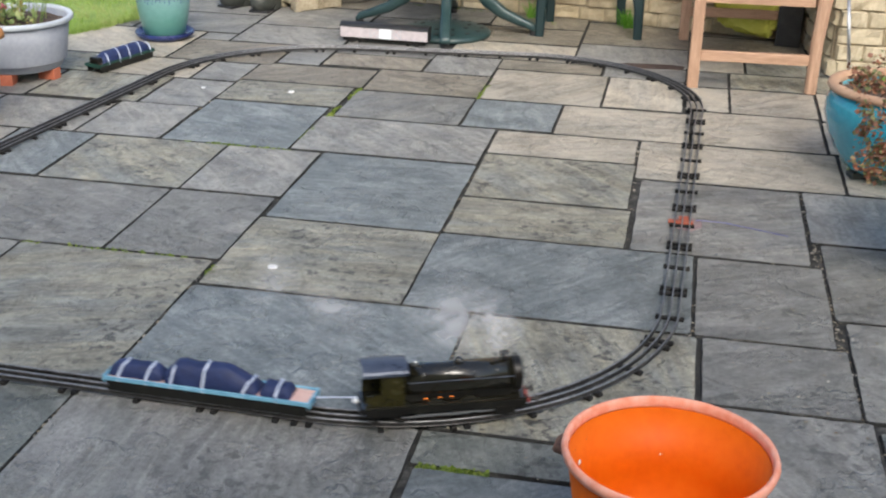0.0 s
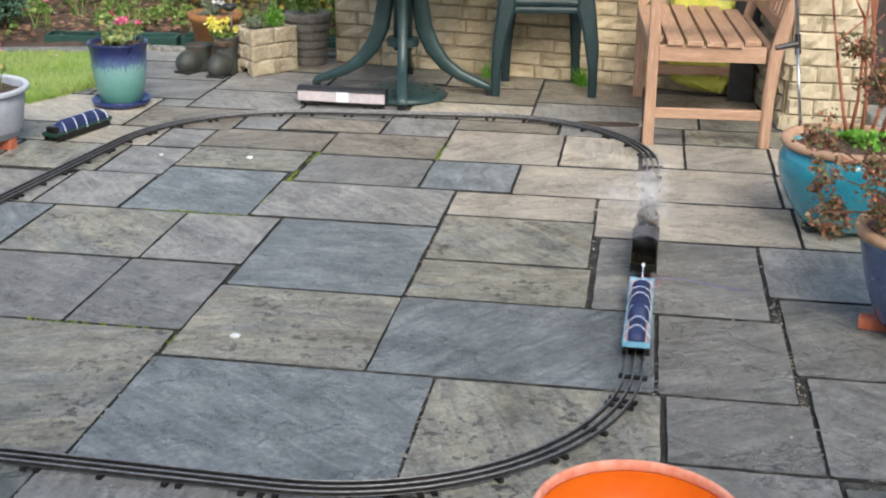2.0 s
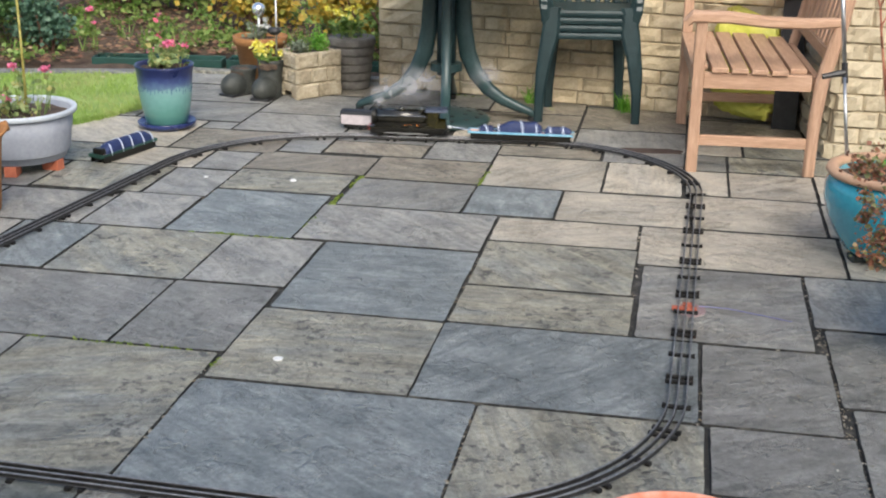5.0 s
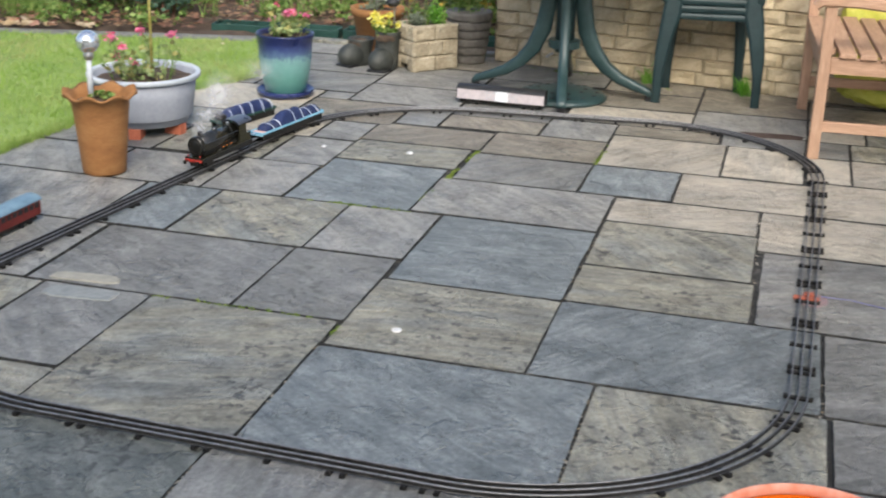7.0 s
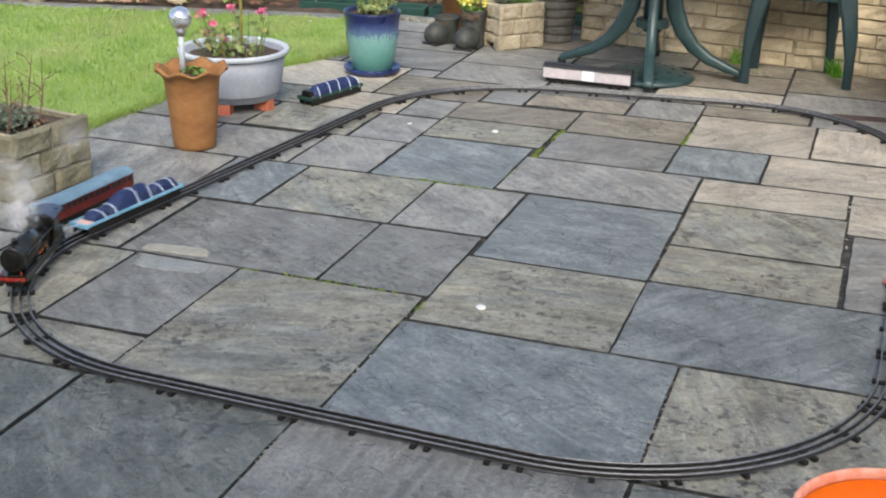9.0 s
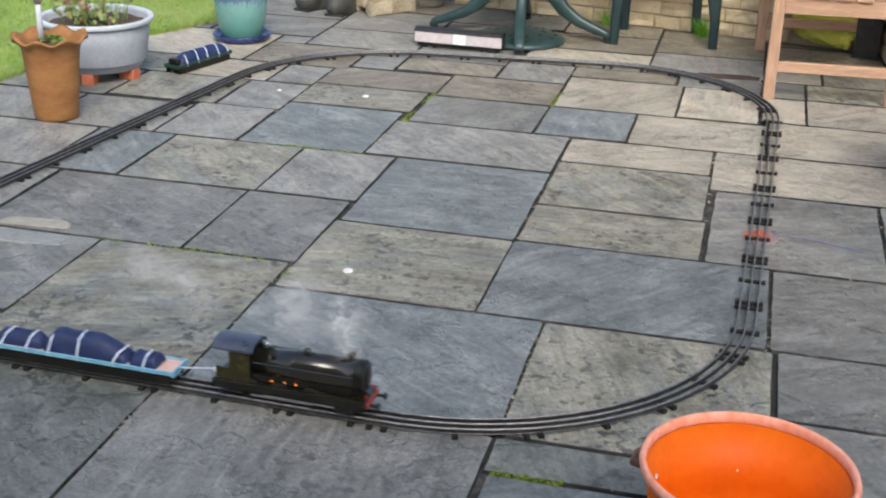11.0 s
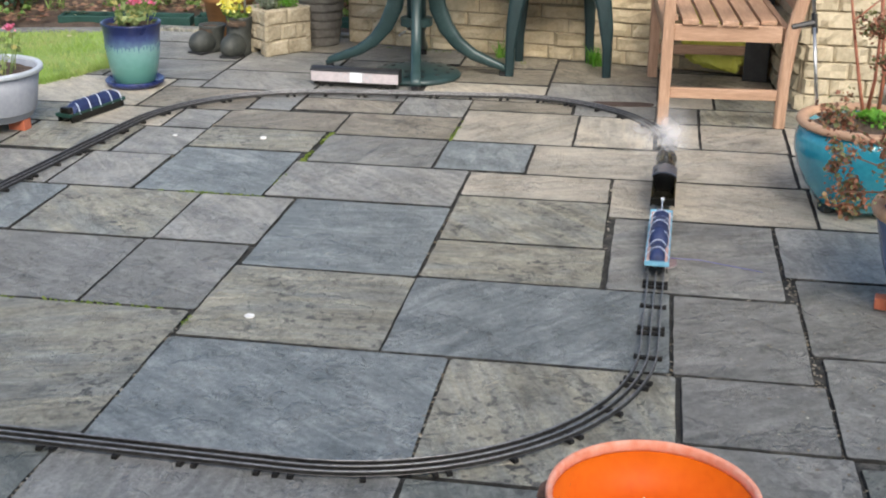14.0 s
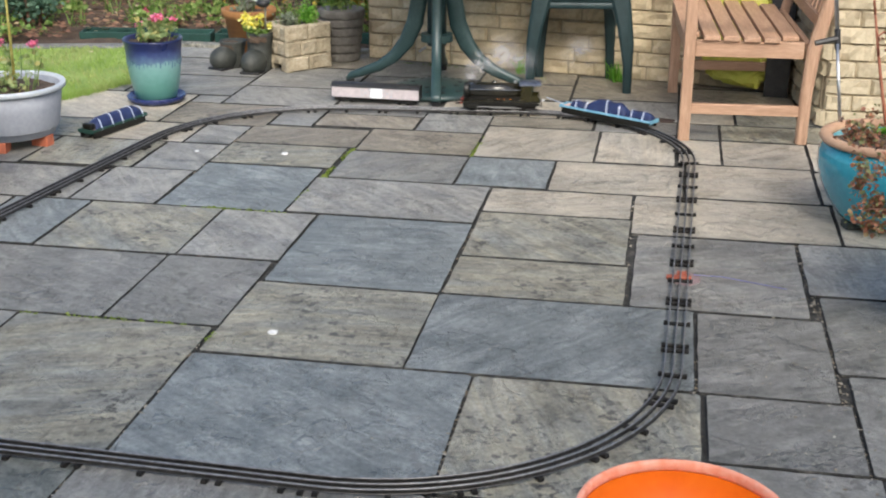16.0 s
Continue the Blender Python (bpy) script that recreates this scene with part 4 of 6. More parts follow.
def terracotta_pot():
    t = thing("terracotta_pot", "tall terracotta pot with a wavy flared rim", "plant pot", pose(-1.815, 0.665, 0))
    prof = [(0.0005, 0.0), (0.074, 0.0), (0.078, 0.01), (0.086, 0.10), (0.095, 0.20), (0.102, 0.262), (0.114, 0.281), (0.132, 0.290), (0.132, 0.298), (0.118, 0.296), (0.098, 0.27), (0.09, 0.2), (0.0005, 0.19)]
    part("body", lathe(prof, 96, wave=0.009, waves=8), TERRA, t, smooth=True)
    soil_disc(0.094, 0.262, t)
    plant("succulent", "low green succulent in the terracotta pot", (-1.79, 0.67, 0.27), 0.05, 0.03, 50, 0.02, L_GREEN, None, 0, 0)
    g = thing("solar_light", "silver globe solar lamp on a stake", "garden lamp", pose(-1.865, 0.69, 0.25))
    bm = bmesh.new()
    tube(bm, [(0, 0, 0), (0, 0, 0.165)], 0.0105, 10)
    part("stake", bm, RIM_WHITE, g, smooth=True)
    part("collar", lathe([(0.0005, 0.15), (0.014, 0.152), (0.02, 0.17), (0.012, 0.185), (0.0005, 0.185)], 20), METAL, g, smooth=True)
    bm = bmesh.new()
    bmesh.ops.create_uvsphere(bm, u_segments=28, v_segments=18, radius=0.042, matrix=pose(0, 0, 0.216))
    part("globe", bm, CHROME, g, "crackled silver globe", smooth=True)


def plant(name, label, at, spread, height, leaves, size, mat, petal, blooms, stems, category="plant"):
    t = thing(name, label, category, pose(*at))
    rng = random.Random(int(abs(at[0] * 1000 + at[1] * 77)))
    tips = []
    if stems:
        bm = bmesh.new()
        for _ in range(stems):
            a, r = rng.uniform(0, 6.28), spread * math.sqrt(rng.random()) * 0.8
            x, y, h = r * math.cos(a), r * math.sin(a), height * rng.uniform(0.5, 1.5)
            tip = (x * 1.35 + rng.gauss(0, 0.012), y * 1.35 + rng.gauss(0, 0.012), h)
            tube(bm, [(x, y, -0.01), ((x + tip[0]) / 2 + rng.gauss(0, 0.006), (y + tip[1]) / 2, h * 0.55), tip], [0.0019, 0.0015, 0.001], 5)
            tips.append(tip)
        part("stem", bm, L_DRY if mat is L_DRY else L_GREEN, t)
    bm = bmesh.new()
    cloud(bm, (0, 0, height * 0.42), (spread, spread, height * 0.5), leaves, size, rng, 9)
    for x, y, z in tips:
        for _ in range(3):
            leaf(bm, (x * rng.uniform(0.8, 1), y * rng.uniform(0.8, 1), z * rng.uniform(0.5, 1)), size, rng)
    part("foliage", bm, mat, t)
    for k in range(blooms):
        x, y, z = tips[k % len(tips)] if tips else (rng.uniform(-spread, spread), rng.uniform(-spread, spread), height)
        bm = bmesh.new()
        for _ in range(24):
            leaf(bm, (x + rng.gauss(0, 0.009), y + rng.gauss(0, 0.009), z + 0.008 + rng.gauss(0, 0.006)), 0.016, rng)
        part("flower", bm, petal, t)
    return t


def rough_block(x0, x1, z0, z1, rng):
    """One rock-faced block with a pillowed, uneven front at y = 0."""
    bm = bmesh.new()
    cut, seat = (0.0, 0.1, 0.3, 0.5, 0.7, 0.9, 1.0), rng.uniform(0, 99)
    front = [[bm.verts.new((x0 + (x1 - x0) * u, (0.010 if u in (0, 1) or v in (0, 1) else 0.0) + 0.006 * noise.noise((seat, u * 4, v * 3)), z0 + (z1 - z0) * v)) for u in cut] for v in cut]
    for a, b in zip(front, front[1:]):
        for k in range(6):
            bm.faces.new((a[k], a[k + 1], b[k + 1], b[k]))
    rim = [bm.verts.new((x, 0.034, z)) for x, z in ((x0, z0), (x1, z0), (x1, z1), (x0, z1))]
    bm.faces.new([*front[0][::-1], rim[0], rim[1]])
    bm.faces.new([*front[-1], rim[2], rim[3]])
    bm.faces.new([r[0] for r in front[::-1]] + [rim[0], rim[3]])
    bm.faces.new([r[-1] for r in front] + [rim[2], rim[1]])
    bm.faces.new(rim[::-1])
    return bm


def block_planter(label, m, w, d, courses, seed, mat=CAST):
    """A square trough of cast stone blocks, with arched feet."""
    t = thing("stone_planter", label, "planter", m)
    rng = random.Random(seed)
    ch = 0.076
    h = courses * ch
    bm = bmesh.new()
    for x0, x1, y0, y1 in ((0.012, w - 0.012, 0.012, 0.03), (0.012, w - 0.012, d - 0.03, d - 0.012), (0.012, 0.03, 0.03, d - 0.03), (w - 0.03, w - 0.012, 0.03, d - 0.03)):
        box(bm, x0, x1, y0, y1, 0.03, h - 0.004)
    part("core", bm, MORTAR, t)
    for c in range(courses):
        for face in range(4):
            ln = w if face % 2 == 0 else d
            n = 3 if (c + face) % 2 else 2
            for k in range(n):
                a, b = ln * k / n, ln * (k + 1) / n
                if c == 0 and 0.3 * ln < (a + b) / 2 < 0.7 * ln:
                    z0 = 0.028
                else:
                    z0 = c * ch
                bm = rough_block(a + 0.0015, b - 0.0015, z0 + 0.0015, (c + 1) * ch - 0.0015 - 0.003 * (face % 2), rng)
                spots = (pose(0, 0, 0), pose(w, 0, 0, 0, 0, 90), pose(w, d, 0, 0, 0, 180), pose(0, d, 0, 0, 0, 270))
                part("block", bm, mat, t, m=spots[face])
    bm = boxed(0.03, w - 0.03, 0.03, d - 0.03, h - 0.06, h - 0.018)
    part("soil", bm, SOIL, t, "dark potting soil")
    return t


def planters():
    block_planter("cream cast-stone block planter beside the lawn", pose(-1.985, -0.145, 0, 0, 0, 80), 0.335, 0.34, 3, 21)
    plant("lavender", "grey-green lavender mound in the block planter", (-2.17, 0.0, 0.205), 0.13, 0.09, 1300, 0.015, L_GREYGREEN, None, 0, 0)
    plant("heather", "brown withered heather in the block planter", (-2.07, 0.07, 0.21), 0.06, 0.035, 420, 0.012, L_DRY, None, 0, 0)
    shrub = thing("twiggy_shrub", "bare twiggy shrub in the block planter", "shrub", pose(-2.13, -0.01, 0.2))
    rng = random.Random(61)
    for k in range(8):
        x, y = rng.uniform(-0.11, 0.13), rng.uniform(-0.1, 0.13)
        h = rng.uniform(0.14, 0.25)
        tip = Vector((x + rng.gauss(0, 0.03), y + rng.gauss(0, 0.03), h))
        bm = bmesh.new()
        mid = Vector(((x + tip.x) / 2 + rng.gauss(0, 0.008), (y + tip.y) / 2, h * 0.5))
        tube(bm, [(x, y, -0.02), mid, tip], [0.003, 0.0022, 0.0012], 5)
        for _ in range(4):
            q = mid.lerp(tip, rng.uniform(-0.4, 0.7))
            tube(bm, [q, q + Vector((rng.gauss(0, 0.02), rng.gauss(0, 0.02), 0.03)), q + Vector((rng.gauss(0, 0.03), rng.gauss(0, 0.03), 0.06))], [0.0019, 0.0014, 0.0008], 5)
            leaf(bm, q + Vector((rng.gauss(0, 0.02), rng.gauss(0, 0.02), 0.05)), 0.009, rng)
        part("twig", bm, BARK, shrub)
    block_planter("rough cream cast-stone block planter on the patio", pose(-1.25, 2.668, 0, 0, 0, 48), 0.265, 0.21, 3, 22, CAST_PALE)
    plant("fern", "bright green feathery plant in the stone planter", (-1.185, 2.85, 0.205), 0.065, 0.15, 620, 0.012, L_BRIGHT, None, 0, 12)
    plant("trailing_plant", "grey withered plant in the stone planter", (-1.265, 2.80, 0.205), 0.075, 0.09, 420, 0.012, L_GREYGREEN, None, 0, 14)
    for x, y, h, turn, lean in ((-1.415, 2.72, 0.185, -6, 4), (-1.575, 2.775, 0.13, -24, 3)):
        t = thing("boot_planter", "mossy dark ceramic boot-shaped planter beside the stone planter", "plant pot", pose(x, y, 0, 0, 0, turn), group="boot planters")
        bm = lathe([(0.0005, 0.0), (0.058, 0.0), (0.064, 0.012), (0.062, 0.05), (0.060, h * 0.6), (0.066, h * 0.93), (0.069, h), (0.06, h), (0.055, h * 0.88), (0.0005, h * 0.85)], 32)
        for v in bm.verts:
            v.co.y += lean * 0.05 * v.co.z
        part("shaft", bm, DARKPOT, t, smooth=True)
        bm = bmesh.new()
        bmesh.ops.create_uvsphere(bm, u_segments=28, v_segments=18, radius=1.0)
        for v in bm.verts:
            v.co = Vector((v.co.x * 0.061, v.co.y * 0.085 - 0.05, max(0.0, 0.05 + v.co.z * 0.062)))
        part("toe", bm, DARKPOT, t, "rounded toe cap", smooth=True)
        part("sole", boxed(-0.05, 0.05, -0.118, 0.05, 0.0, 0.012, 0.005), BLACK, t)
        soil_disc(0.054, h * 0.9, t)
    plant("pansy", "yellow pansies in a dark boot planter", (-1.415, 2.725, 0.175), 0.07, 0.06, 90, 0.022, L_GREEN, F_YELLOW, 16, 16)
    t = thing("terracotta_pot", "round terracotta pot by the flower bed", "plant pot", pose(-1.61, 3.18, 0))
    part("body", lathe([(0.0005, 0.0), (0.10, 0.0), (0.128, 0.18), (0.142, 0.185), (0.146, 0.225), (0.132, 0.227), (0.12, 0.18), (0.0005, 0.17)], 36), TERRA, t, smooth=True)
    soil_disc(0.125, 0.205, t)
    plant("bedding_plant", "straggly bedding plant in a terracotta pot", (-1.61, 3.18, 0.21), 0.10, 0.08, 160, 0.02, L_GREYGREEN, F_WHITE, 4, 10)
    g = thing("solar_light", "glass globe solar lamp on a stake", "garden lamp", pose(-1.60, 3.14, 0.2))
    bm = bmesh.new()
    tube(bm, [(0, 0, 0), (0, 0, 0.14)], 0.007, 8)
    part("stake", bm, METAL, g, smooth=True)
    bm = bmesh.new()
    bmesh.ops.create_uvsphere(bm, u_segments=20, v_segments=14, radius=0.036, matrix=pose(0, 0, 0.17))
    part("globe", bm, CHROME, g, smooth=True)
    g = thing("solar_stake_light", "dark round solar stake light", "garden lamp", pose(-1.40, 2.79, 0.0))
    bm = bmesh.new()
    tube(bm, [(0, 0, 0), (0.01, 0, 0.30), (0.012, 0, 0.52)], 0.005, 8)
    part("stake", bm, METAL, g, smooth=True)
    part("lamp_head", lathe([(0.0005, 0.30), (0.02, 0.302), (0.036, 0.318), (0.03, 0.335), (0.0005, 0.34)], 20), BLACK, g, smooth=True)
    t = thing("slatted_pot", "tall grey slatted barrel pot behind the planter", "plant pot", pose(-1.07, 3.05, 0))
    for k in range(6):
        r, z = 0.086 + 0.006 * k, k * 0.044
        part("hoop", lathe([(0.0005, z), (r, z + 0.002), (r + 0.005, z + 0.012), (r + 0.005, z + 0.034), (r + 0.001, z + 0.0435), (0.0005, z + 0.0437)], 30), GREYPOT, t)
    plant("marigold", "green plant with orange and white blooms in a grey pot", (-1.07, 3.05, 0.26), 0.11, 0.12, 320, 0.02, L_GREEN, F_YELLOW, 8, 14)


def right_pots():
    t = thing("glazed_pot", "round turquoise glazed pot with a bare clay rim", "plant pot", pose(1.31, 0.84, 0))
    part("body", lathe([(0.0005, 0.022), (0.118, 0.022), (0.142, 0.04), (0.178, 0.09), (0.208, 0.15), (0.222, 0.205), (0.221, 0.25), (0.206, 0.283), (0.19, 0.286), (0.0005, 0.24)], 56), GLAZE_TURQ, t, smooth=True)
    part("rim", lathe([(0.203, 0.279), (0.216, 0.283), (0.223, 0.292), (0.219, 0.304), (0.2, 0.308), (0.186, 0.303), (0.183, 0.276)], 56), TERRA_PALE, t, "bare clay rim", smooth=True)
    for a in (200, 320, 80):
        part("foot", boxed(0.07, 0.13, -0.025, 0.025, 0.0, 0.024, 0.004), DARKPOT, t, "dark pot foot", m=pose(0, 0, 0, 0, 0, a))
    soil_disc(0.186, 0.278, t)
    plant("sedum", "low green plant in the turquoise pot", (1.35, 0.86, 0.285), 0.11, 0.05, 200, 0.02, L_BRIGHT, None, 0, 6)
    rose = thing("rose_bush", "leggy rose with bare red-brown canes in the turquoise pot", "shrub", pose(1.36, 0.92, 0.278))
    rng = random.Random(44)
    bm = bmesh.new()
    for x, y in ((-0.11, -0.02), (-0.06, 0.02), (-0.03, -0.01), (0.0, 0.03), (0.04, 0.0), (0.09, 0.02), (0.13, -0.02)):
        p, pts, rad = Vector((x * 0.5, y, 0)), [], []
        lean = Vector((x * 0.45 + rng.gauss(0, 0.03), rng.gauss(0, 0.04), 0))
        for k in range(6):
            pts.append(p + lean * k / 3 + Vector((rng.gauss(0, 0.006), rng.gauss(0, 0.006), 0.13 * k)))
            rad.append(0.0068 - 0.0008 * k)
        tube(bm, pts, rad, 6)
        for k in (2, 3, 4):
            q = pts[k]
            tube(bm, [q, q + Vector((rng.gauss(0, 0.04), rng.gauss(0, 0.03), 0.07)), q + Vector((rng.gauss(0, 0.06), rng.gauss(0, 0.04), 0.16))], [0.0045, 0.0035, 0.0022], 5)
    part("cane", bm, CANE_RED, rose, "thorny red-brown canes", smooth=True)
    bm = bmesh.new()
    cloud(bm, (0.02, -0.02, 0.62), (0.2, 0.12, 0.12), 60, 0.035, rng)
    part("foliage", bm, L_RUST, rose)
    s = thing("walking_pole", "silver telescopic walking pole with black clamp stuck in the pot", "walking pole", pose(1.168, 0.975, 0.27))
    bm = bmesh.new()
    tube(bm, [(0, 0, 0), (-0.034, 0.05, 0.285)], 0.0055, 8)
    part("lower_shaft", bm, METAL, s, smooth=True)
    bm = bmesh.new()
    tube(bm, [(-0.034, 0.06, 0.30), (-0.075, 0.13, 0.66)], 0.0068, 8)
    part("upper_shaft", bm, METAL, s, smooth=True)
    bm = bmesh.new()
    tube(bm, [(-0.030, 0.053, 0.265), (-0.037, 0.066, 0.33)], 0.010, 8)
    tube(bm, [(-0.034, 0.06, 0.30), (-0.105, 0.045, 0.285)], [0.011, 0.009], 8)
    part("clamp", bm, BLACK, s, "black plastic clamp")
    t = thing("glazed_pot", "tall slate-blue glazed pot with a cream rim on clay feet", "plant pot", pose(1.40, -0.01, 0))
    part("body", lathe([(0.0005, 0.03), (0.105, 0.03), (0.12, 0.05), (0.152, 0.14), (0.176, 0.24), (0.182, 0.275), (0.17, 0.277), (0.0005, 0.24)], 48), GLAZE_SLATE, t, smooth=True)
    part("rim", lathe([(0.18, 0.270), (0.192, 0.274), (0.196, 0.286), (0.19, 0.30), (0.176, 0.302), (0.166, 0.294), (0.164, 0.272)], 48), TERRA_PALE, t, "bare clay rim", smooth=True)
    for a in (170, 290, 50):
        part("foot", boxed(0.08, 0.155, -0.022, 0.022, 0.0, 0.0325, 0.005), BRICK_RED, t, "clay pot foot", m=pose(0, 0, 0, 0, 0, a))
    soil_disc(0.165, 0.278, t)
    bush = thing("shrub", "rust-leaved shrub in the slate-blue pot", "shrub", pose(1.40, -0.01, 0.275))
    bm = bmesh.new()
    tips = []
    for _ in range(44):
        a, r, h = rng.uniform(0, 6.28), rng.uniform(0.1, 0.36), rng.uniform(0.05, 0.58)
        tip = Vector((r * math.cos(a), r * math.sin(a), h))
        tube(bm, [(0.02 * math.cos(a), 0.02 * math.sin(a), 0), tip * 0.5 + Vector((0, 0, 0.03)), tip], [0.005, 0.0032, 0.0015], 5)
        tips.append(tip)
    part("branch", bm, BARK, bush)
    bm = bmesh.new()
    for tip in tips:
        cloud(bm, tip * 0.95, (0.07, 0.07, 0.065), 240, 0.0125, rng, 5)
    part("foliage", bm, L_RUST, bush)
    bm = bmesh.new()
    cloud(bm, (0, -0.05, 0.06), (0.16, 0.16, 0.1), 420, 0.018, rng, 7)
    part("underleaf", bm, L_GREYGREEN, bush)


# ---------- garden furniture ----------
def garden_table():
    t = thing("garden_table", "round dark-green resin pedestal table with four curved legs", "table", pose(-0.475, 2.52, 0, 0, 0, 8))
    for k, (ang, reach) in enumerate(((172, 0.43), (-88, 0.40), (-8, 0.42), (88, 0.40))):
        prof = [(1.0, 0.014), (0.96, 0.030), (0.82, 0.05), (0.64, 0.08), (0.47, 0.13), (0.335, 0.20), (0.24, 0.29), (0.195, 0.40), (0.175, 0.54), (0.175, 0.68)]
        half = [0.018, 0.026, 0.032, 0.038, 0.046, 0.055, 0.06, 0.058, 0.055, 0.055]
        bm = bmesh.new()
        sweep(bm, [(r * reach, 0, z + 0.012) for r, z in prof], [(0.023, h * 0.64) for h in half], (0, 1, 0))
        part("leg", bm, GREEN, t, smooth=True, m=pose(0, 0, 0, 0, 0, ang))
        part("foot_pad", lathe([(0.0005, 0.0), (0.019, 0.0), (0.02, 0.022), (0.0005, 0.026)], 16), BLACK, t, m=pose(reach * 0.975 * math.cos(radians(ang)), reach * 0.975 * math.sin(radians(ang)), 0))
    bm = lathe([(0.0005, 0.2), (0.045, 0.2), (0.045, 0.69), (0.0005, 0.69)], 20)
    part("column", bm, GREEN_DARK, t, smooth=True)
    part("collar", lathe([(0.05, 0.215), (0.075, 0.22), (0.075, 0.255), (0.05, 0.26)], 20), GREEN, t)
    bm = bmesh.new()
    tube(bm, [(-0.05, -0.06, 0.2), (-0.075, -0.1, 0.19)], 0.006, 8)
    part("thumbscrew", bm, METAL, t, "pale thumbscrew")
    part("tabletop", lathe([(0.0005, 0.685), (0.46, 0.685), (0.47, 0.695), (0.47, 0.715), (0.46, 0.722), (0.0005, 0.722)], 64), GREEN, t, smooth=False)
    b = thing("parasol_base", "dark-green round parasol base weight with holes under the table", "parasol base", pose(-0.46, 2.43, 0))
    part("disc", lathe([(0.0005, 0.0), (0.205, 0.0), (0.21, 0.012), (0.195, 0.026), (0.12, 0.042), (0.05, 0.05), (0.0005, 0.05)], 48), GREEN, b, smooth=True)
    for ring, n in ((0.165, 14), (0.11, 9)):
        for k in range(n):
            a = 2 * math.pi * k / n + ring * 9
            bm = lathe([(0.0005, 0.0), (0.011, 0.0), (0.011, 0.0022), (0.0005, 0.0024)], 10)
            z = 0.0335 if ring > 0.14 else 0.0432
            part("hole", bm, BLACK, b, "dark drainage hole", m=pose(ring * math.cos(a), ring * math.sin(a), z, 0, 7.5, math.degrees(a)))


def resin_chair():
    t = thing("resin_chair", "stacked dark-green resin garden chair", "chair", pose(0.165, 2.70, 0, 0, 0, 8), group="stack of garden chairs")
    t.scale = (1, 1, 1.08)
    bm = boxed(-0.20, 0.20, -0.14, 0.14, 0.355, 0.385, 0.012)
    for v in bm.verts:
        v.co.z -= 0.02 * (1 - (v.co.x / 0.2) ** 2) if v.co.y < -0.1 else 0.012 * (1 - (v.co.x / 0.2) ** 2)
    part("seat", bm, GREEN_DARK, t)
    for x, y, tx, ty in ((-0.225, -0.16, -0.17, -0.12), (0.225, -0.16, 0.17, -0.12), (-0.17, 0.16, -0.15, 0.13), (0.17, 0.16, 0.15, 0.13)):
        bm = bmesh.new()
        sweep(bm, [(x, y, 0.0), (x * 0.97 + tx * 0.03, y, 0.12), ((x + tx) / 2, (y + ty) / 2, 0.28), (tx, ty, 0.39)], [(0.02, 0.016), (0.022, 0.018), (0.028, 0.022), (0.036, 0.026)], (1, 0, 0))
        part("leg", bm, GREEN_DARK, t)
    for x in (-1, 1):
        bm = bmesh.new()
        sweep(bm, [(0.19 * x, -0.12, 0.38), (0.215 * x, -0.135, 0.48), (0.225 * x, -0.10, 0.57), (0.225 * x, 0.02, 0.58), (0.205 * x, 0.15, 0.57)], [(0.02, 0.014)] * 5, (1, 0, 0))
        part("armrest", bm, GREEN_DARK, t)
    for k in range(7):
        bm = bmesh.new()
        x = -0.135 + 0.045 * k
        sweep(bm, [(x, 0.13, 0.385), (x * 1.05, 0.155, 0.5), (x * 1.1, 0.20, 0.74)], [(0.013, 0.006)] * 3, (1, 0, 0))
        part("back_slat", bm, GREEN_DARK, t)
    bm = bmesh.new()
    sweep(bm, [(-0.2, 0.14, 0.39), (-0.205, 0.17, 0.6), (-0.14, 0.205, 0.76), (0, 0.215, 0.79), (0.14, 0.205, 0.76), (0.205, 0.17, 0.6), (0.2, 0.14, 0.39)], [(0.012, 0.02)] * 7, (0, 1, 0.2))
    part("back_frame", bm, GREEN_DARK, t)
    for k in range(1, 4):
        copy_thing(t, pose(0.165, 2.70 + 0.004 * k, 0.034 * k, 0, 0, 8))


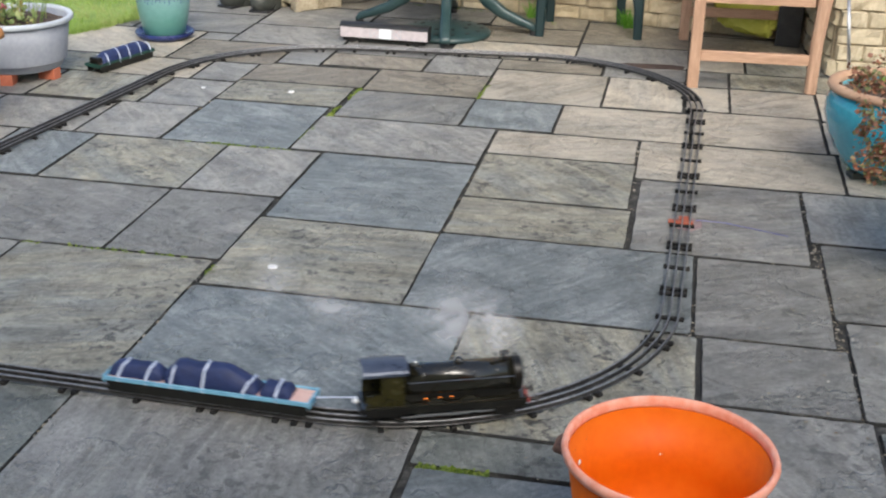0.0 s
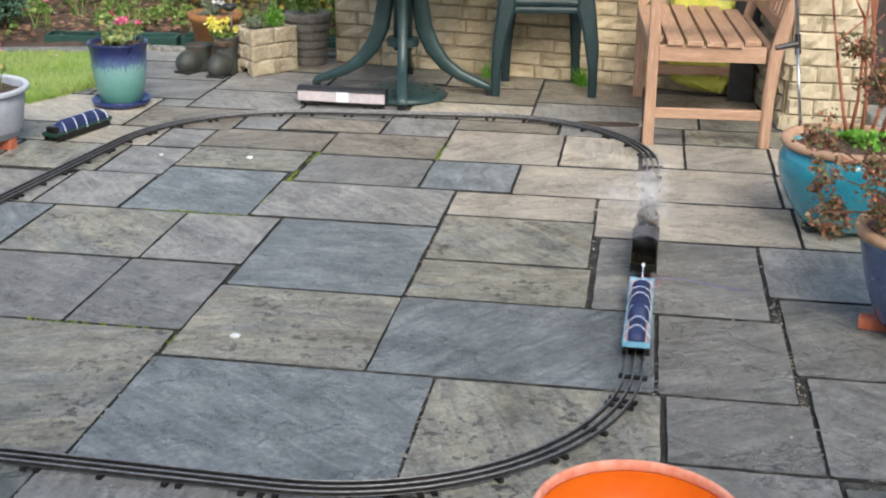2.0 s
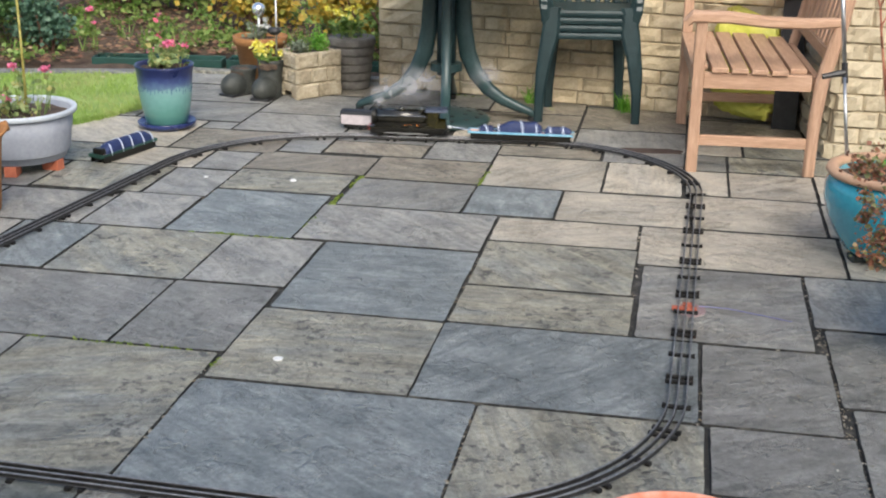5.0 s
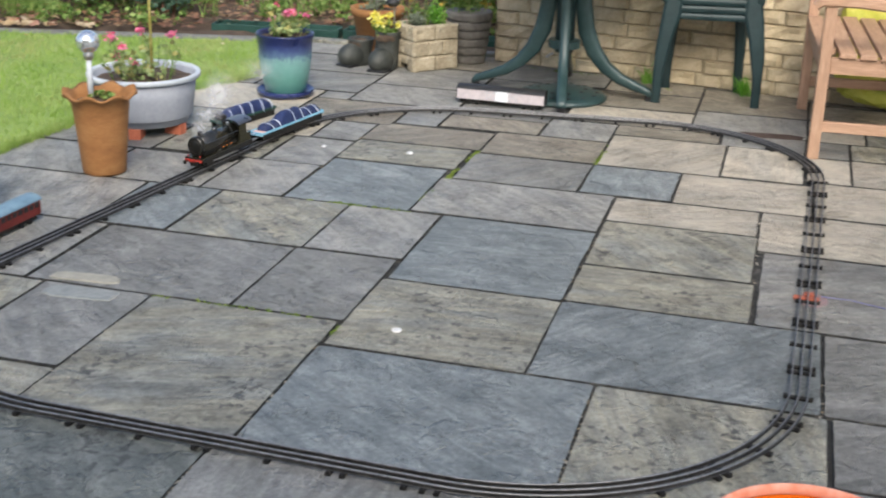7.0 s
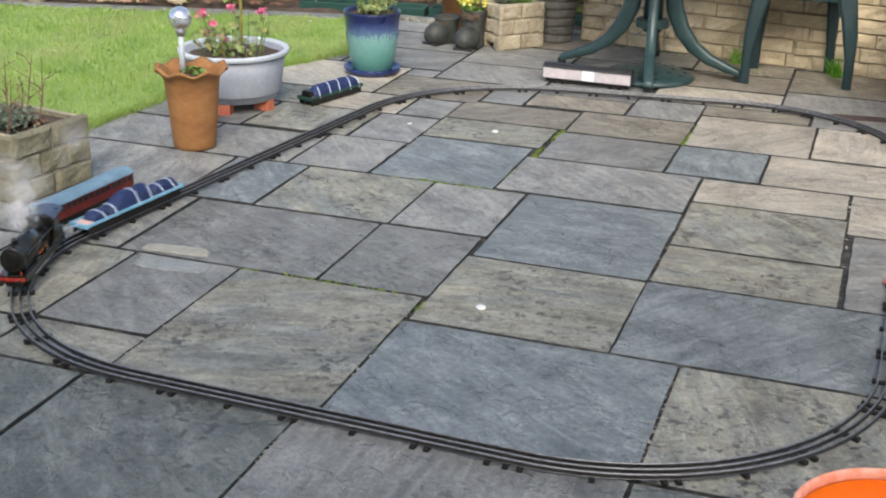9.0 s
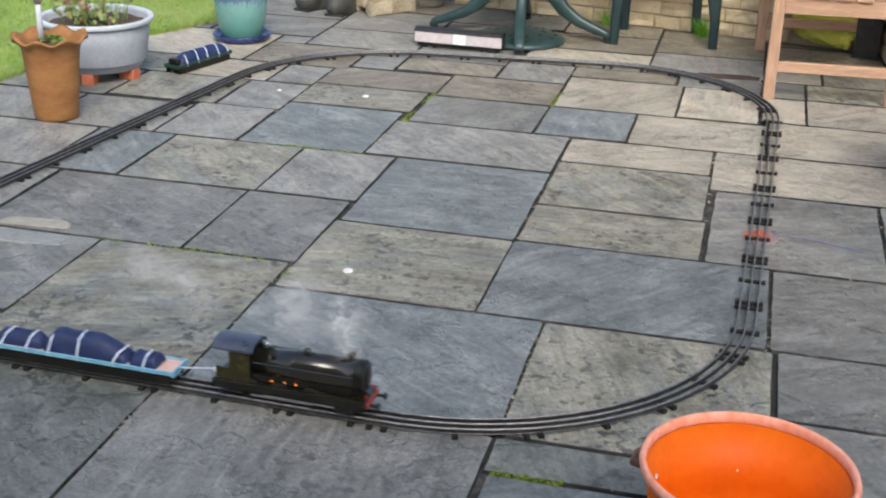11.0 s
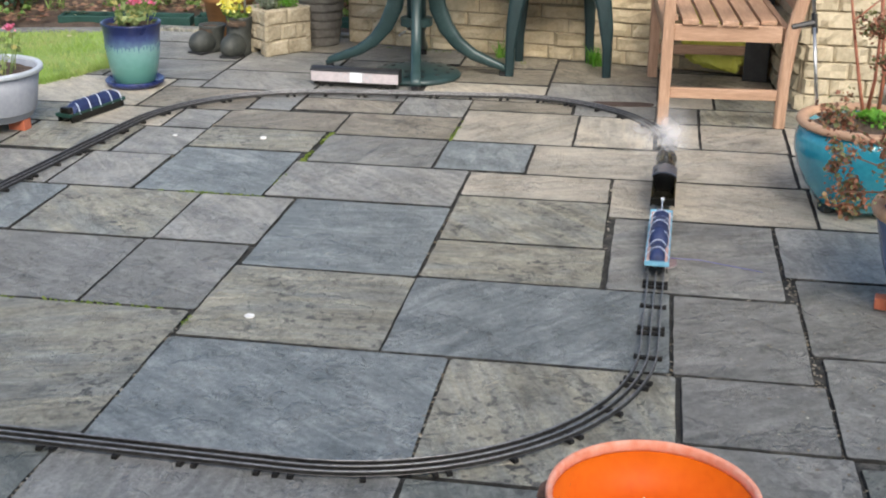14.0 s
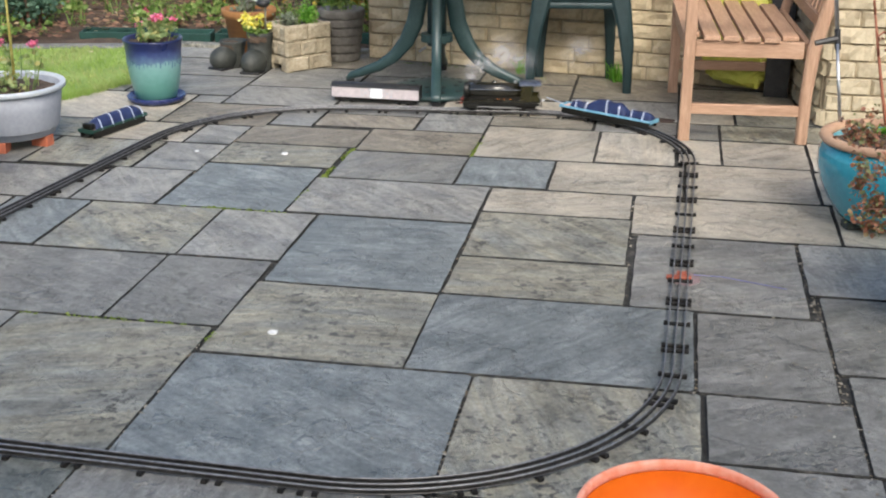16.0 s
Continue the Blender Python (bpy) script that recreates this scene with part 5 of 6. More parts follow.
def wooden_armchair():
    t = thing("wooden_armchair", "reddish hardwood slatted garden armchair", "chair", pose(0.672, 1.795, 0, 0, 0, 3.6))
    d, w = 0.462, 0.845
    for y in (0.0, w):
        part("front_leg", boxed(-0.022, 0.022, y - 0.022, y + 0.022, 0.0, 0.605, 0.004), WOOD_Z, t)
        bm = bmesh.new()
        sweep(bm, [(d, y, 0.0), (d + 0.002, y, 0.2), (d + 0.015, y, 0.38), (d + 0.07, y, 0.62), (d + 0.125, y, 0.95)], [(0.021, 0.022), (0.021, 0.023), (0.021, 0.026), (0.021, 0.024), (0.021, 0.021)], (0, 1, 0))
        part("back_leg", bm, WOOD_Z, t)
        part("side_rail", boxed(0.0225, d - 0.023, y - 0.014, y + 0.014, 0.342, 0.406, 0.004), WOOD_X, t)
        part("stretcher", boxed(0.0225, d - 0.021, y - 0.012, y + 0.012, 0.110, 0.152, 0.004), WOOD_X, t)
        bm = bmesh.new()
        sweep(bm, [(-0.06, y, 0.597), (-0.035, y, 0.622), (0.1, y, 0.622), (0.25, y, 0.608), (0.4, y, 0.606), (d + 0.07, y, 0.615)], [(0.03, 0.016), (0.036, 0.022), (0.036, 0.022), (0.034, 0.021), (0.031, 0.02), (0.026, 0.018)], (0, 1, 0))
        part("armrest", bm, WOOD_X, t)
    part("front_rail", boxed(-0.014, 0.014, 0.027, w - 0.027, 0.335, 0.405, 0.004), WOOD, t)
    part("back_rail", boxed(d - 0.012, d + 0.014, 0.027, w - 0.027, 0.335, 0.395, 0.004), WOOD, t)
    for k in range(6):
        x = 0.006 + 0.077 * k
        part("seat_slat", boxed(x - 0.032, x + 0.032, -0.028 if 0 < k < 5 else 0.03, w + 0.028 if 0 < k < 5 else w - 0.03, 0.410 - 0.0015 * k, 0.430 - 0.0015 * k, 0.004), WOOD, t)
    part("top_rail", boxed(d + 0.10, d + 0.135, 0.026, w - 0.026, 0.86, 0.95, 0.006), WOOD, t)
    part("lower_back_rail", boxed(d + 0.03, d + 0.058, 0.026, w - 0.026, 0.45, 0.50, 0.004), WOOD, t)
    for k in range(9):
        y = 0.085 + (w - 0.17) * k / 8
        bm = bmesh.new()
        sweep(bm, [(d + 0.043, y, 0.49), (d + 0.082, y, 0.68), (d + 0.118, y, 0.88)], [(0.022, 0.007)] * 3, (0, 1, 0))
        part("back_slat", bm, WOOD_Z, t)


def sack():
    rng = random.Random(9)
    t = thing("sack", "crumpled yellow-green plastic sack leaning behind the armchair", "sack", pose(0.90, 2.722, 0, 0, 0, -10))
    bm = bmesh.new()
    bmesh.ops.create_icosphere(bm, subdivisions=5, radius=1.0)
    square = lambda v: math.copysign(abs(v) ** 0.5, v)
    for v in bm.verts:
        c = v.co.copy()
        fold = 1 + noise.noise(c * 2.3) * 0.12 + noise.noise(c * 6.0) * 0.08 + noise.noise(c * 15.0) * 0.025
        x, y, z = square(c.x) * 0.155 * fold, c.y * 0.04 * fold, 0.27 + square(c.z) * 0.235 * fold
        v.co = Vector((x, y - 0.05 * (0.27 - z), max(0.0, z - 0.22 * x)))
    part("body", bm, YELLOW, t, smooth=True)
    # Black panel added to stand in for the shade in this corner.
    b = thing("dark_board", "black panel added for the dark shade in the corner behind the armchair", "board", pose(1.085, 2.62, 0, -6, 0, -8))
    part("panel", boxed(-0.055, 0.055, -0.008, 0.008, 0.0, 0.75, 0.004), BLACK, b)


# ---------- flower bed ----------
def bed():
    rng = random.Random(70)
    front = lambda x: 3.34 + 0.24 * min(0.0, x + 2.2) - 0.1 * min(1.0, max(0.0, (-2.2 - x) / 0.3))
    for x, y, length, turn in ((-2.64, 3.29, 0.74, 6), (-1.89, 3.40, 0.92, 2)):
        bm = boxed(0, length, 0, 0.012, -0.05, 0.042, 0.004)
        box(bm, 0, length, 0.10, 0.112, -0.05, 0.05, 0.004)
        box(bm, 0, 0.012, 0.0125, 0.0995, -0.05, 0.043, 0.003)
        box(bm, length - 0.012, length, 0.0125, 0.0995, -0.05, 0.043, 0.003)
        tagged(part("bed_edging", bm, EDGING, m=pose(x, y, 0, 0, 0, turn)), "dark-green plastic trough edging the flower bed", "edging", kind="structure")
    tagged(part("kerb", boxed(0, 4.45, -0.055, 0.055, -0.05, 0.010, 0.008), SLATE[5], m=pose(-6.5, 2.145, 0, 0, 0, 13.5)), "low grey-brown stone kerb along the bed", "kerb", kind="structure")
    tagged(part("kerb", boxed(-2.17, -0.97, 3.235, 3.31, -0.05, 0.012, 0.008), SLATE[2]), "low brown stone kerb along the bed", "kerb", kind="structure")
    bm = bmesh.new()
    bmesh.ops.create_grid(bm, x_segments=70, y_segments=50, size=1.0, matrix=Matrix.LocRotScale((-3.9, 5.35, 0), None, (3.0, 2.03, 1)))
    for v in bm.verts:
        v.co.z = 0.0 + 0.03 * noise.noise(v.co * 5) + 0.1 * max(0, v.co.y - 3.5) / 2
        v.co.y += front(v.co.x) - 3.34
    tagged(part("flower_bed", bm, SOIL, smooth=True), "dark leaf-strewn earth of the flower bed", "flower bed", kind="structure")
    bm = bmesh.new()
    for _ in range(6500):
        x = rng.uniform(-6.2, -1.0)
        dy = (0.06 if x < -2.7 else 0.24) + 2.6 * rng.random() ** 1.5
        leaf(bm, (x, front(x) + dy, 0.03 + 0.05 * dy), 0.034, rng, 0.75)
    tagged(part("fallen_leaves", bm, L_DRY), "brown fallen leaves on the bed", "leaves", kind="stuff")
    bm = bmesh.new()
    for _ in range(46):
        x = rng.gauss(-3.6, 0.22)
        leaf(bm, (x, front(x) - 0.02 + abs(rng.gauss(0, 0.06)), 0.035), 0.06, rng, 0.6)
    for _ in range(70):
        x = rng.uniform(-4.4, -1.1)
        leaf(bm, (x, front(x) + rng.uniform(0.05, 1.2), 0.06), 0.035, rng, 0.7)
    for _ in range(14):
        x = rng.uniform(-3.9, -2.3)
        leaf(bm, (x, front(x) - rng.uniform(0.2, 0.7), 0.018), 0.028, rng, 0.8)
    tagged(part("fallen_leaves", bm, L_PALE), "pale tan and red fallen leaves by the kerb", "leaves", kind="stuff")
    bm = bmesh.new()
    for _ in range(430):
        x = rng.uniform(-6.0, -1.0)
        dy = (0.08 if x < -2.7 else 0.26) + 1.5 * rng.random()
        if noise.noise((x * 1.7, dy * 1.7, 4)) > -0.1:
            cloud(bm, (x, front(x) + dy, 0.05 + 0.04 * dy), (0.08, 0.08, 0.05), 26, 0.026, rng, 4)
    tagged(part("ground_cover", bm, L_GREEN), "low green ground cover in the bed", "ground cover", kind="stuff")
    bm = bmesh.new()
    for _ in range(90):
        x = rng.choice((rng.uniform(-4.2, -3.7), rng.uniform(-5.5, -1.0)))
        blades(bm, (x, front(x) + rng.uniform(0.25, 0.9), 0.02), 14, 0.13, 0.05, rng, 0.004)
    tagged(part("tall_grass", bm, L_GREEN), "tufts of long strap leaves in the bed", "grass", kind="stuff")
    for x, y, s, h, mat, label in ((-5.4, 4.7, 0.6, 0.55, L_DARK, "dark green leafy shrub in the bed"), (-4.5, 5.0, 0.55, 0.6, L_GREEN, "green leafy shrub in the bed"), (-3.5, 3.95, 0.3, 0.36, L_DARK, "low dark evergreen shrub at the front of the bed"), (-3.05, 3.85, 0.2, 0.24, L_BLUE, "bluish-green leafy plant at the front of the bed"), (-3.75, 4.75, 0.5, 0.6, L_DARK, "dark green shrub in the bed"),
                                   (-3.1, 5.1, 0.5, 0.6, L_GREEN, "green leafy shrub in the bed"), (-2.5, 4.9, 0.42, 0.55, L_GREEN, "light green shrub in the bed"), (-2.0, 4.3, 0.3, 0.4, L_GOLD, "golden-green autumn shrub in the bed"),
                                   (-1.25, 4.1, 0.34, 0.4, L_GOLD, "orange autumn shrub beside the wall"), (-1.0, 3.75, 0.2, 0.3, L_GREEN, "green plant beside the wall"), (-6.3, 5.0, 0.6, 0.6, L_GREEN, "green leafy shrub in the bed"), (-7.2, 4.8, 0.6, 0.6, L_DARK, "dark shrub in the bed")):
        y += front(x) - 3.34
        t = thing("shrub", label, "shrub", pose(x, y, 0.0), group="shrubs in the bed")
        bm = bmesh.new()
        for _ in range(7):
            a = rng.uniform(0, 6.28)
            tube(bm, [(0.03 * math.cos(a), 0.03 * math.sin(a), -0.03), (0.35 * s * math.cos(a), 0.35 * s * math.sin(a), h * 0.5), (0.7 * s * math.cos(a), 0.7 * s * math.sin(a), h)], [0.014, 0.009, 0.004], 6)
        part("branch", bm, BARK, t)
        bm = bmesh.new()
        cloud(bm, (0, 0, h * 0.72), (s, s * 0.8, h * 0.62), 1900, 0.085 * s + 0.012, rng, 18)
        part("foliage", bm, mat, t)
    for x, y in ((-2.95, 3.9), (-2.45, 3.75), (-3.4, 4.1)):
        plant("bedding_plant", "small pink-flowered plant in the bed", (x, y, 0.03), 0.09, 0.12, 70, 0.03, L_GREEN, F_PINK, 3, 6)
    g = thing("garden_lamp", "grey leaning garden spotlight in the bed", "garden lamp", pose(-3.55, 3.95, 0.02, 0, -18, 0))
    bm = bmesh.new()
    tube(bm, [(0, 0, 0), (0, 0, 0.22)], [0.016, 0.02], 10)
    part("post", bm, BLACK, g)
    part("lamp_head", lathe([(0.0005, 0.2), (0.03, 0.2), (0.036, 0.26), (0.02, 0.28), (0.0005, 0.28)], 18), METAL, g, smooth=True)
    t = thing("bird_bath", "small dark shallow dish in the bed", "dish", pose(-4.05, 4.0, 0.03))
    part("dish", lathe([(0.0005, 0.0), (0.05, 0.0), (0.1, 0.035), (0.108, 0.045), (0.09, 0.04), (0.0005, 0.01)], 24), GLAZE_SLATE, t, smooth=True)
    rocks = thing("edging_stone", "large pale rough stone block by the lawn edge", "stone", pose(-4.14, 2.86, 0, 0, 0, 12))
    bm = bmesh.new()
    bmesh.ops.create_icosphere(bm, subdivisions=4, radius=1.0)
    for v in bm.verts:
        n = v.co.copy()
        k = 0.12 * (1 + 0.14 * noise.noise(n * 2) + 0.07 * noise.noise(n * 6)) / max(abs(n.x), abs(n.y), abs(n.z)) ** 0.75
        v.co = Vector((n.x * k, n.y * k * 0.8, max(-0.02, 0.10 + n.z * k)))
    part("block", bm, CAST_PALE, rocks, smooth=True)


# ---------- small marks on the paving ----------
def blob(name, label, category, at, rx, ry, mat, seed, z=0.0035, ang=0.0, power=0.9):
    rng = random.Random(seed)
    bm = bmesh.new()
    soft = lambda v: math.copysign(abs(v) ** power, v)
    ring = [(rx * (1 + rng.uniform(-0.12, 0.12)) * soft(math.cos(k * math.pi / 10)), ry * (1 + rng.uniform(-0.12, 0.12)) * soft(math.sin(k * math.pi / 10))) for k in range(20)]
    low = [bm.verts.new((x, y, -0.002)) for x, y in ring]
    top = [bm.verts.new((x * 0.93, y * 0.93, z)) for x, y in ring]
    for k in range(20):
        bm.faces.new((low[k], low[(k + 1) % 20], top[(k + 1) % 20], top[k]))
    bm.faces.new(top)
    tagged(part(name, bm, mat, m=pose(*at, 0, 0, ang)), label, category)


def marks():
    blob("white_spot", "white paint splash on a slab", "splash", (-0.377, -0.348, 0), 0.013, 0.013, SPLASH, 1)
    blob("white_spot", "white bird dropping on a slab", "splash", (-0.845, 1.29, 0), 0.012, 0.014, SPLASH, 2)
    blob("white_spot", "small white bird dropping on a slab", "splash", (-1.19, 1.26, 0), 0.008, 0.009, SPLASH, 3)
    blob("paint_stain", "faded pink paint stain on a slab under the rails", "stain", (0.682, 0.245, 0), 0.045, 0.05, REDSTAIN, 5, 0.0025)
    blob("cement_smear", "pale cement smear on a slab", "stain", (-1.335, -0.285, 0), 0.10, 0.028, CEMENT, 6, 0.0032, 5, 0.35)
    blob("cement_smear", "pale grey smear on a slab", "stain", (-1.285, -0.392, 0), 0.105, 0.040, CEMENT_THIN, 7, 0.003, 4, 0.35)
    blob("damp_stain", "dark rusty damp stain on the paving beside the rails", "stain", (0.49, 2.08, 0), 0.15, 0.04, DAMP, 12, 0.0016, 6, 0.5)
    t = thing("power_clip", "orange-red track power clip under the rails", "clip", pose(0.668, 0.235, 0))
    part("plate", boxed(-0.038, 0.034, -0.012, 0.012, 0.004, 0.0105, 0.002), REDCLIP, t)
    part("tab", boxed(-0.008, 0.02, 0.02, 0.045, 0.004, 0.0105, 0.002), REDCLIP, t)
    bm = bmesh.new()
    tube(bm, [(0.04, 0.03, 0.006), (0.12, 0.035, 0.004), (0.22, 0.0, 0.004), (0.30, -0.03, 0.004)], 0.0014, 6)
    part("wire", bm, WIRE, t, "thin violet wire")
    rng = random.Random(31)
    bm = bmesh.new()

    def strip(x0, y0, x1, y1, n, wide):
        for _ in range(n):
            s = rng.random()
            if noise.noise((x0 + (x1 - x0) * s * 9, y0 + (y1 - y0) * s * 9, 3)) > -0.15:
                p = (x0 + (x1 - x0) * s + rng.gauss(0, wide), y0 + (y1 - y0) * s + rng.gauss(0, wide), -0.004)
                cloud(bm, p, (0.01, 0.01, 0.006), 7, 0.008, rng, 2)
    for seg in ((-0.64, 0.62, -0.60, 1.42, 240, 0.003), (-1.0, 0.61, -0.64, 0.61, 120, 0.003), (-0.135, 1.40, -0.12, 1.7, 60, 0.003), (0.2, -1.2, 0.42, -1.2, 150, 0.004), (-1.1, -0.34, -0.62, -0.335, 70, 0.002), (-0.525, -0.45, -0.53, -0.3, 30, 0.003), (-0.85, 3.05, -0.3, 2.96, 90, 0.012), (-0.1, 2.63, 0.0, 2.8, 60, 0.01)):
        strip(*seg)
    tagged(part("moss", bm, MOSS), "bright green moss along the paving joints", "moss", kind="stuff")
    bm = bmesh.new()
    for _ in range(110):
        s = rng.random()
        x, y = 1.03 + 0.05 * (1 - s) + rng.gauss(0, 0.006), -1.1 + 1.65 * s
        leaf(bm, (x, y, -0.002), 0.009, rng, 0.7, 0.3)
    for _ in range(60):
        leaf(bm, (rng.uniform(0.95, 1.4), rng.uniform(-0.9, 0.5), 0.003), 0.009, rng, 0.9, 0.35)
    for _ in range(90):
        leaf(bm, (rng.uniform(-1.5, 0.7), rng.uniform(-1.4, 1.9), 0.003), 0.006, rng, 0.9, 0.4)
    for _ in range(260):
        s = rng.random()
        leaf(bm, (1.022 + 0.05 * (1 - s) + rng.gauss(0, 0.007), -1.2 + 1.85 * s, -0.004), 0.008, rng, 0.8, 0.4)
    for _ in range(170):
        leaf(bm, (rng.uniform(0.78, 1.45), rng.uniform(-1.0, 0.5), 0.003), rng.uniform(0.004, 0.010), rng, 0.9, 0.4)
    for x, y, dx, dy, count in ((-0.54, -0.72, 0.0, 0.62, 40), (0.178, -0.78, 0.0, 0.5, 60), (-1.098, -1.12, 0.0, 0.2, 22), (-0.575, -1.2, 0.0, 0.3, 26), (0.003, 0.3, 0.0, 0.55, 30), (-1.0975, -0.7, 0.0, 0.5, 26), (0.51, 0.5, 0.0, 0.9, 50), (0.712, -0.6, 0.0, 0.6, 40), (-1.1, 1.2, 0.0, 0.8, 30)):
        for _ in range(count):
            s = rng.uniform(-0.5, 0.5)
            leaf(bm, (x + dx * s + rng.gauss(0, 0.005), y + dy * s, -0.003), rng.choice((0.006, 0.008, 0.022)), rng, 0.85, 0.18)
    tagged(part("litter", bm, L_STRAW), "pale straw and seed litter in the joints", "litter", kind="stuff")
    bm = bmesh.new()
    for x, y in ((0.33, 2.83), (0.35, 2.80), (-0.12, 2.90), (-0.55, 3.0)):
        blades(bm, (x, y, 0.0), 22, 0.09, 0.03, rng, 0.004)
    tagged(part("weeds", bm, L_BRIGHT), "green weeds at the foot of the wall", "weeds", kind="stuff")


# ---------- rolling stock ----------
def wheel(parent, x, y, r, mat=SLEEPER):
    bm = lathe([(0.0005, -0.004), (r, -0.004), (r * 1.08, -0.003), (r * 1.08, -0.0015), (r, 0.0), (r, 0.004), (r * 0.8, 0.005), (r * 0.75, 0.002), (0.0005, 0.003)], 20)
    part("wheel", bm, mat, parent, m=pose(x, y, RAIL_TOP + r, 90 if y < 0 else -90, 0, 0))


def locomotive():
    """Faces +x; wheels stand on the rail tops."""
    t = thing("toy_locomotive", "black live-steam toy locomotive with red buffer beam", "toy locomotive")
    z = RAIL_TOP
    part("frame", boxed(-0.165, 0.165, -0.026, 0.026, z + 0.012, z + 0.045, 0.003), LOCO, t)
    part("running_board", boxed(-0.185, 0.172, -0.047, 0.047, z + 0.0455, z + 0.051, 0.0015), LOCO_BOILER, t)
    for y in (-1, 1):
        part("valance", boxed(-0.18, 0.168, y * 0.0455 - 0.0015, y * 0.0455 + 0.0015, z + 0.030, z + 0.0453), LOCO, t)
    bm = bmesh.new()
    tube(bm, [(-0.095, 0, z + 0.094), (0.142, 0, z + 0.094)], 0.039, 40)
    for x in (-0.055, 0.0, 0.055, 0.105):
        tube(bm, [(x - 0.0015, 0, z + 0.094), (x + 0.0015, 0, z + 0.094)], 0.0396, 40)
    part("boiler", bm, LOCO_BOILER, t, "dark olive boiler", smooth=True)
    bm = bmesh.new()
    tube(bm, [(0.143, 0, z + 0.094), (0.158, 0, z + 0.094), (0.162, 0, z + 0.094)], [0.0405, 0.0405, 0.036], 40)
    part("smokebox", bm, LOCO, t)
    part("smokebox_door", lathe([(0.0005, 0.006), (0.012, 0.005), (0.026, 0.001), (0.028, 0.0), (0.0005, 0.0)], 28), LOCO, t, "round smokebox door", smooth=True, m=pose(0.1622, 0, z + 0.094, 0, 90, 0))
    part("smokebox_saddle", boxed(0.11, 0.155, -0.022, 0.022, z + 0.052, z + 0.075, 0.003), LOCO, t)
    part("firebox", boxed(-0.10, 0.135, -0.031, 0.031, z + 0.0515, z + 0.084, 0.003), LOCO, t)
    part("chimney", lathe([(0.012, 0), (0.0088, 0.006), (0.0088, 0.013), (0.0118, 0.015), (0.0118, 0.019), (0.007, 0.019), (0.006, 0.008)], 20), LOCO, t, smooth=True, m=pose(0.125, 0, z + 0.130))
    part("dome", lathe([(0.014, 0), (0.0105, 0.004), (0.0095, 0.009), (0.006, 0.0125), (0.0005, 0.0135)], 20), LOCO_BOILER, t, "dark dome", smooth=True, m=pose(0.025, 0, z + 0.131))
    part("safety_valve", lathe([(0.009, 0), (0.006, 0.005), (0.008, 0.009), (0.004, 0.013), (0.0005, 0.0135)], 16), METAL, t, "dull metal safety valve", smooth=True, m=pose(-0.07, 0, z + 0.131))
    for y in (-1, 1):
        bm = boxed(-0.146, -0.097, y * 0.043 - 0.0015, y * 0.043 + 0.0015, z + 0.0515, z + 0.132)
        box(bm, -0.178, -0.146, y * 0.043 - 0.0015, y * 0.043 + 0.0015, z + 0.0515, z + 0.082)
        part("cab_side", bm, LOCO_OLIVE, t, "olive cab side")
        bm = bmesh.new()
        tube(bm, [(-0.09, y * 0.0425, z + 0.106), (0.14, y * 0.0425, z + 0.106)], 0.0011, 6)
        part("handrail", bm, LOCO_ROOF, t)
        part("cylinder", boxed(0.10, 0.145, y * 0.040 - 0.009, y * 0.040 + 0.009, z + 0.013, z + 0.033, 0.004), LOCO, t)
        part("connecting_rod", boxed(-0.07, 0.10, y * 0.038 - 0.002, y * 0.038 + 0.002, z + 0.018, z + 0.023), METAL, t)
        part("coupling_rod", boxed(-0.10, 0.045, y * 0.034 - 0.0015, y * 0.034 + 0.0015, z + 0.013, z + 0.018), METAL, t)
        for x in (-0.10, -0.03, 0.045):
            wheel(t, x, y * 0.0245, 0.027)
        wheel(t, 0.125, y * 0.0245, 0.014)
        bm = bmesh.new()
        tube(bm, [(0.176, y * 0.028, z + 0.036), (0.192, y * 0.028, z + 0.036), (0.193, y * 0.028, z + 0.036), (0.197, y * 0.028, z + 0.036)], [0.004, 0.004, 0.009, 0.009], 14)
        part("buffer", bm, LOCO, t)
        part("lamp_iron", boxed(0.166, 0.170, y * 0.03 - 0.002, y * 0.03 + 0.002, z + 0.052, z + 0.062), LOCO_RED, t)
        for x in (-0.05, -0.02, 0.006):
            part("fire_glow", boxed(x - 0.0025, x + 0.0025, y * 0.0318 - 0.0008, y * 0.0318 + 0.0008, z + 0.0575, z + 0.0605), EMBER, t, "orange spirit-burner flame")
    part("cab_front", boxed(-0.099, -0.096, -0.041, 0.041, z + 0.0515, z + 0.134), LOCO, t)
    bm = bmesh.new()
    n = 12
    rings = []
    for x in (-0.185, -0.088):
        rings.append([bm.verts.new((x, 0.048 * math.cos(a), z + 0.1285 + 0.020 * math.sin(a))) for a in [math.pi * k / n for k in range(n + 1)]] + [bm.verts.new((x, 0.045 * math.cos(a), z + 0.1265 + 0.018 * math.sin(a))) for a in [math.pi * (n - k) / n for k in range(n + 1)]])
    m = len(rings[0])
    for k in range(m):
        bm.faces.new((rings[0][k], rings[0][(k + 1) % m], rings[1][(k + 1) % m], rings[1][k]))
    for k in range(n):
        for ring in rings:
            bm.faces.new((ring[k], ring[k + 1], ring[m - 2 - k], ring[m - 1 - k]))
    part("cab_roof", bm, LOCO_ROOF, t, "blue-grey curved cab roof")
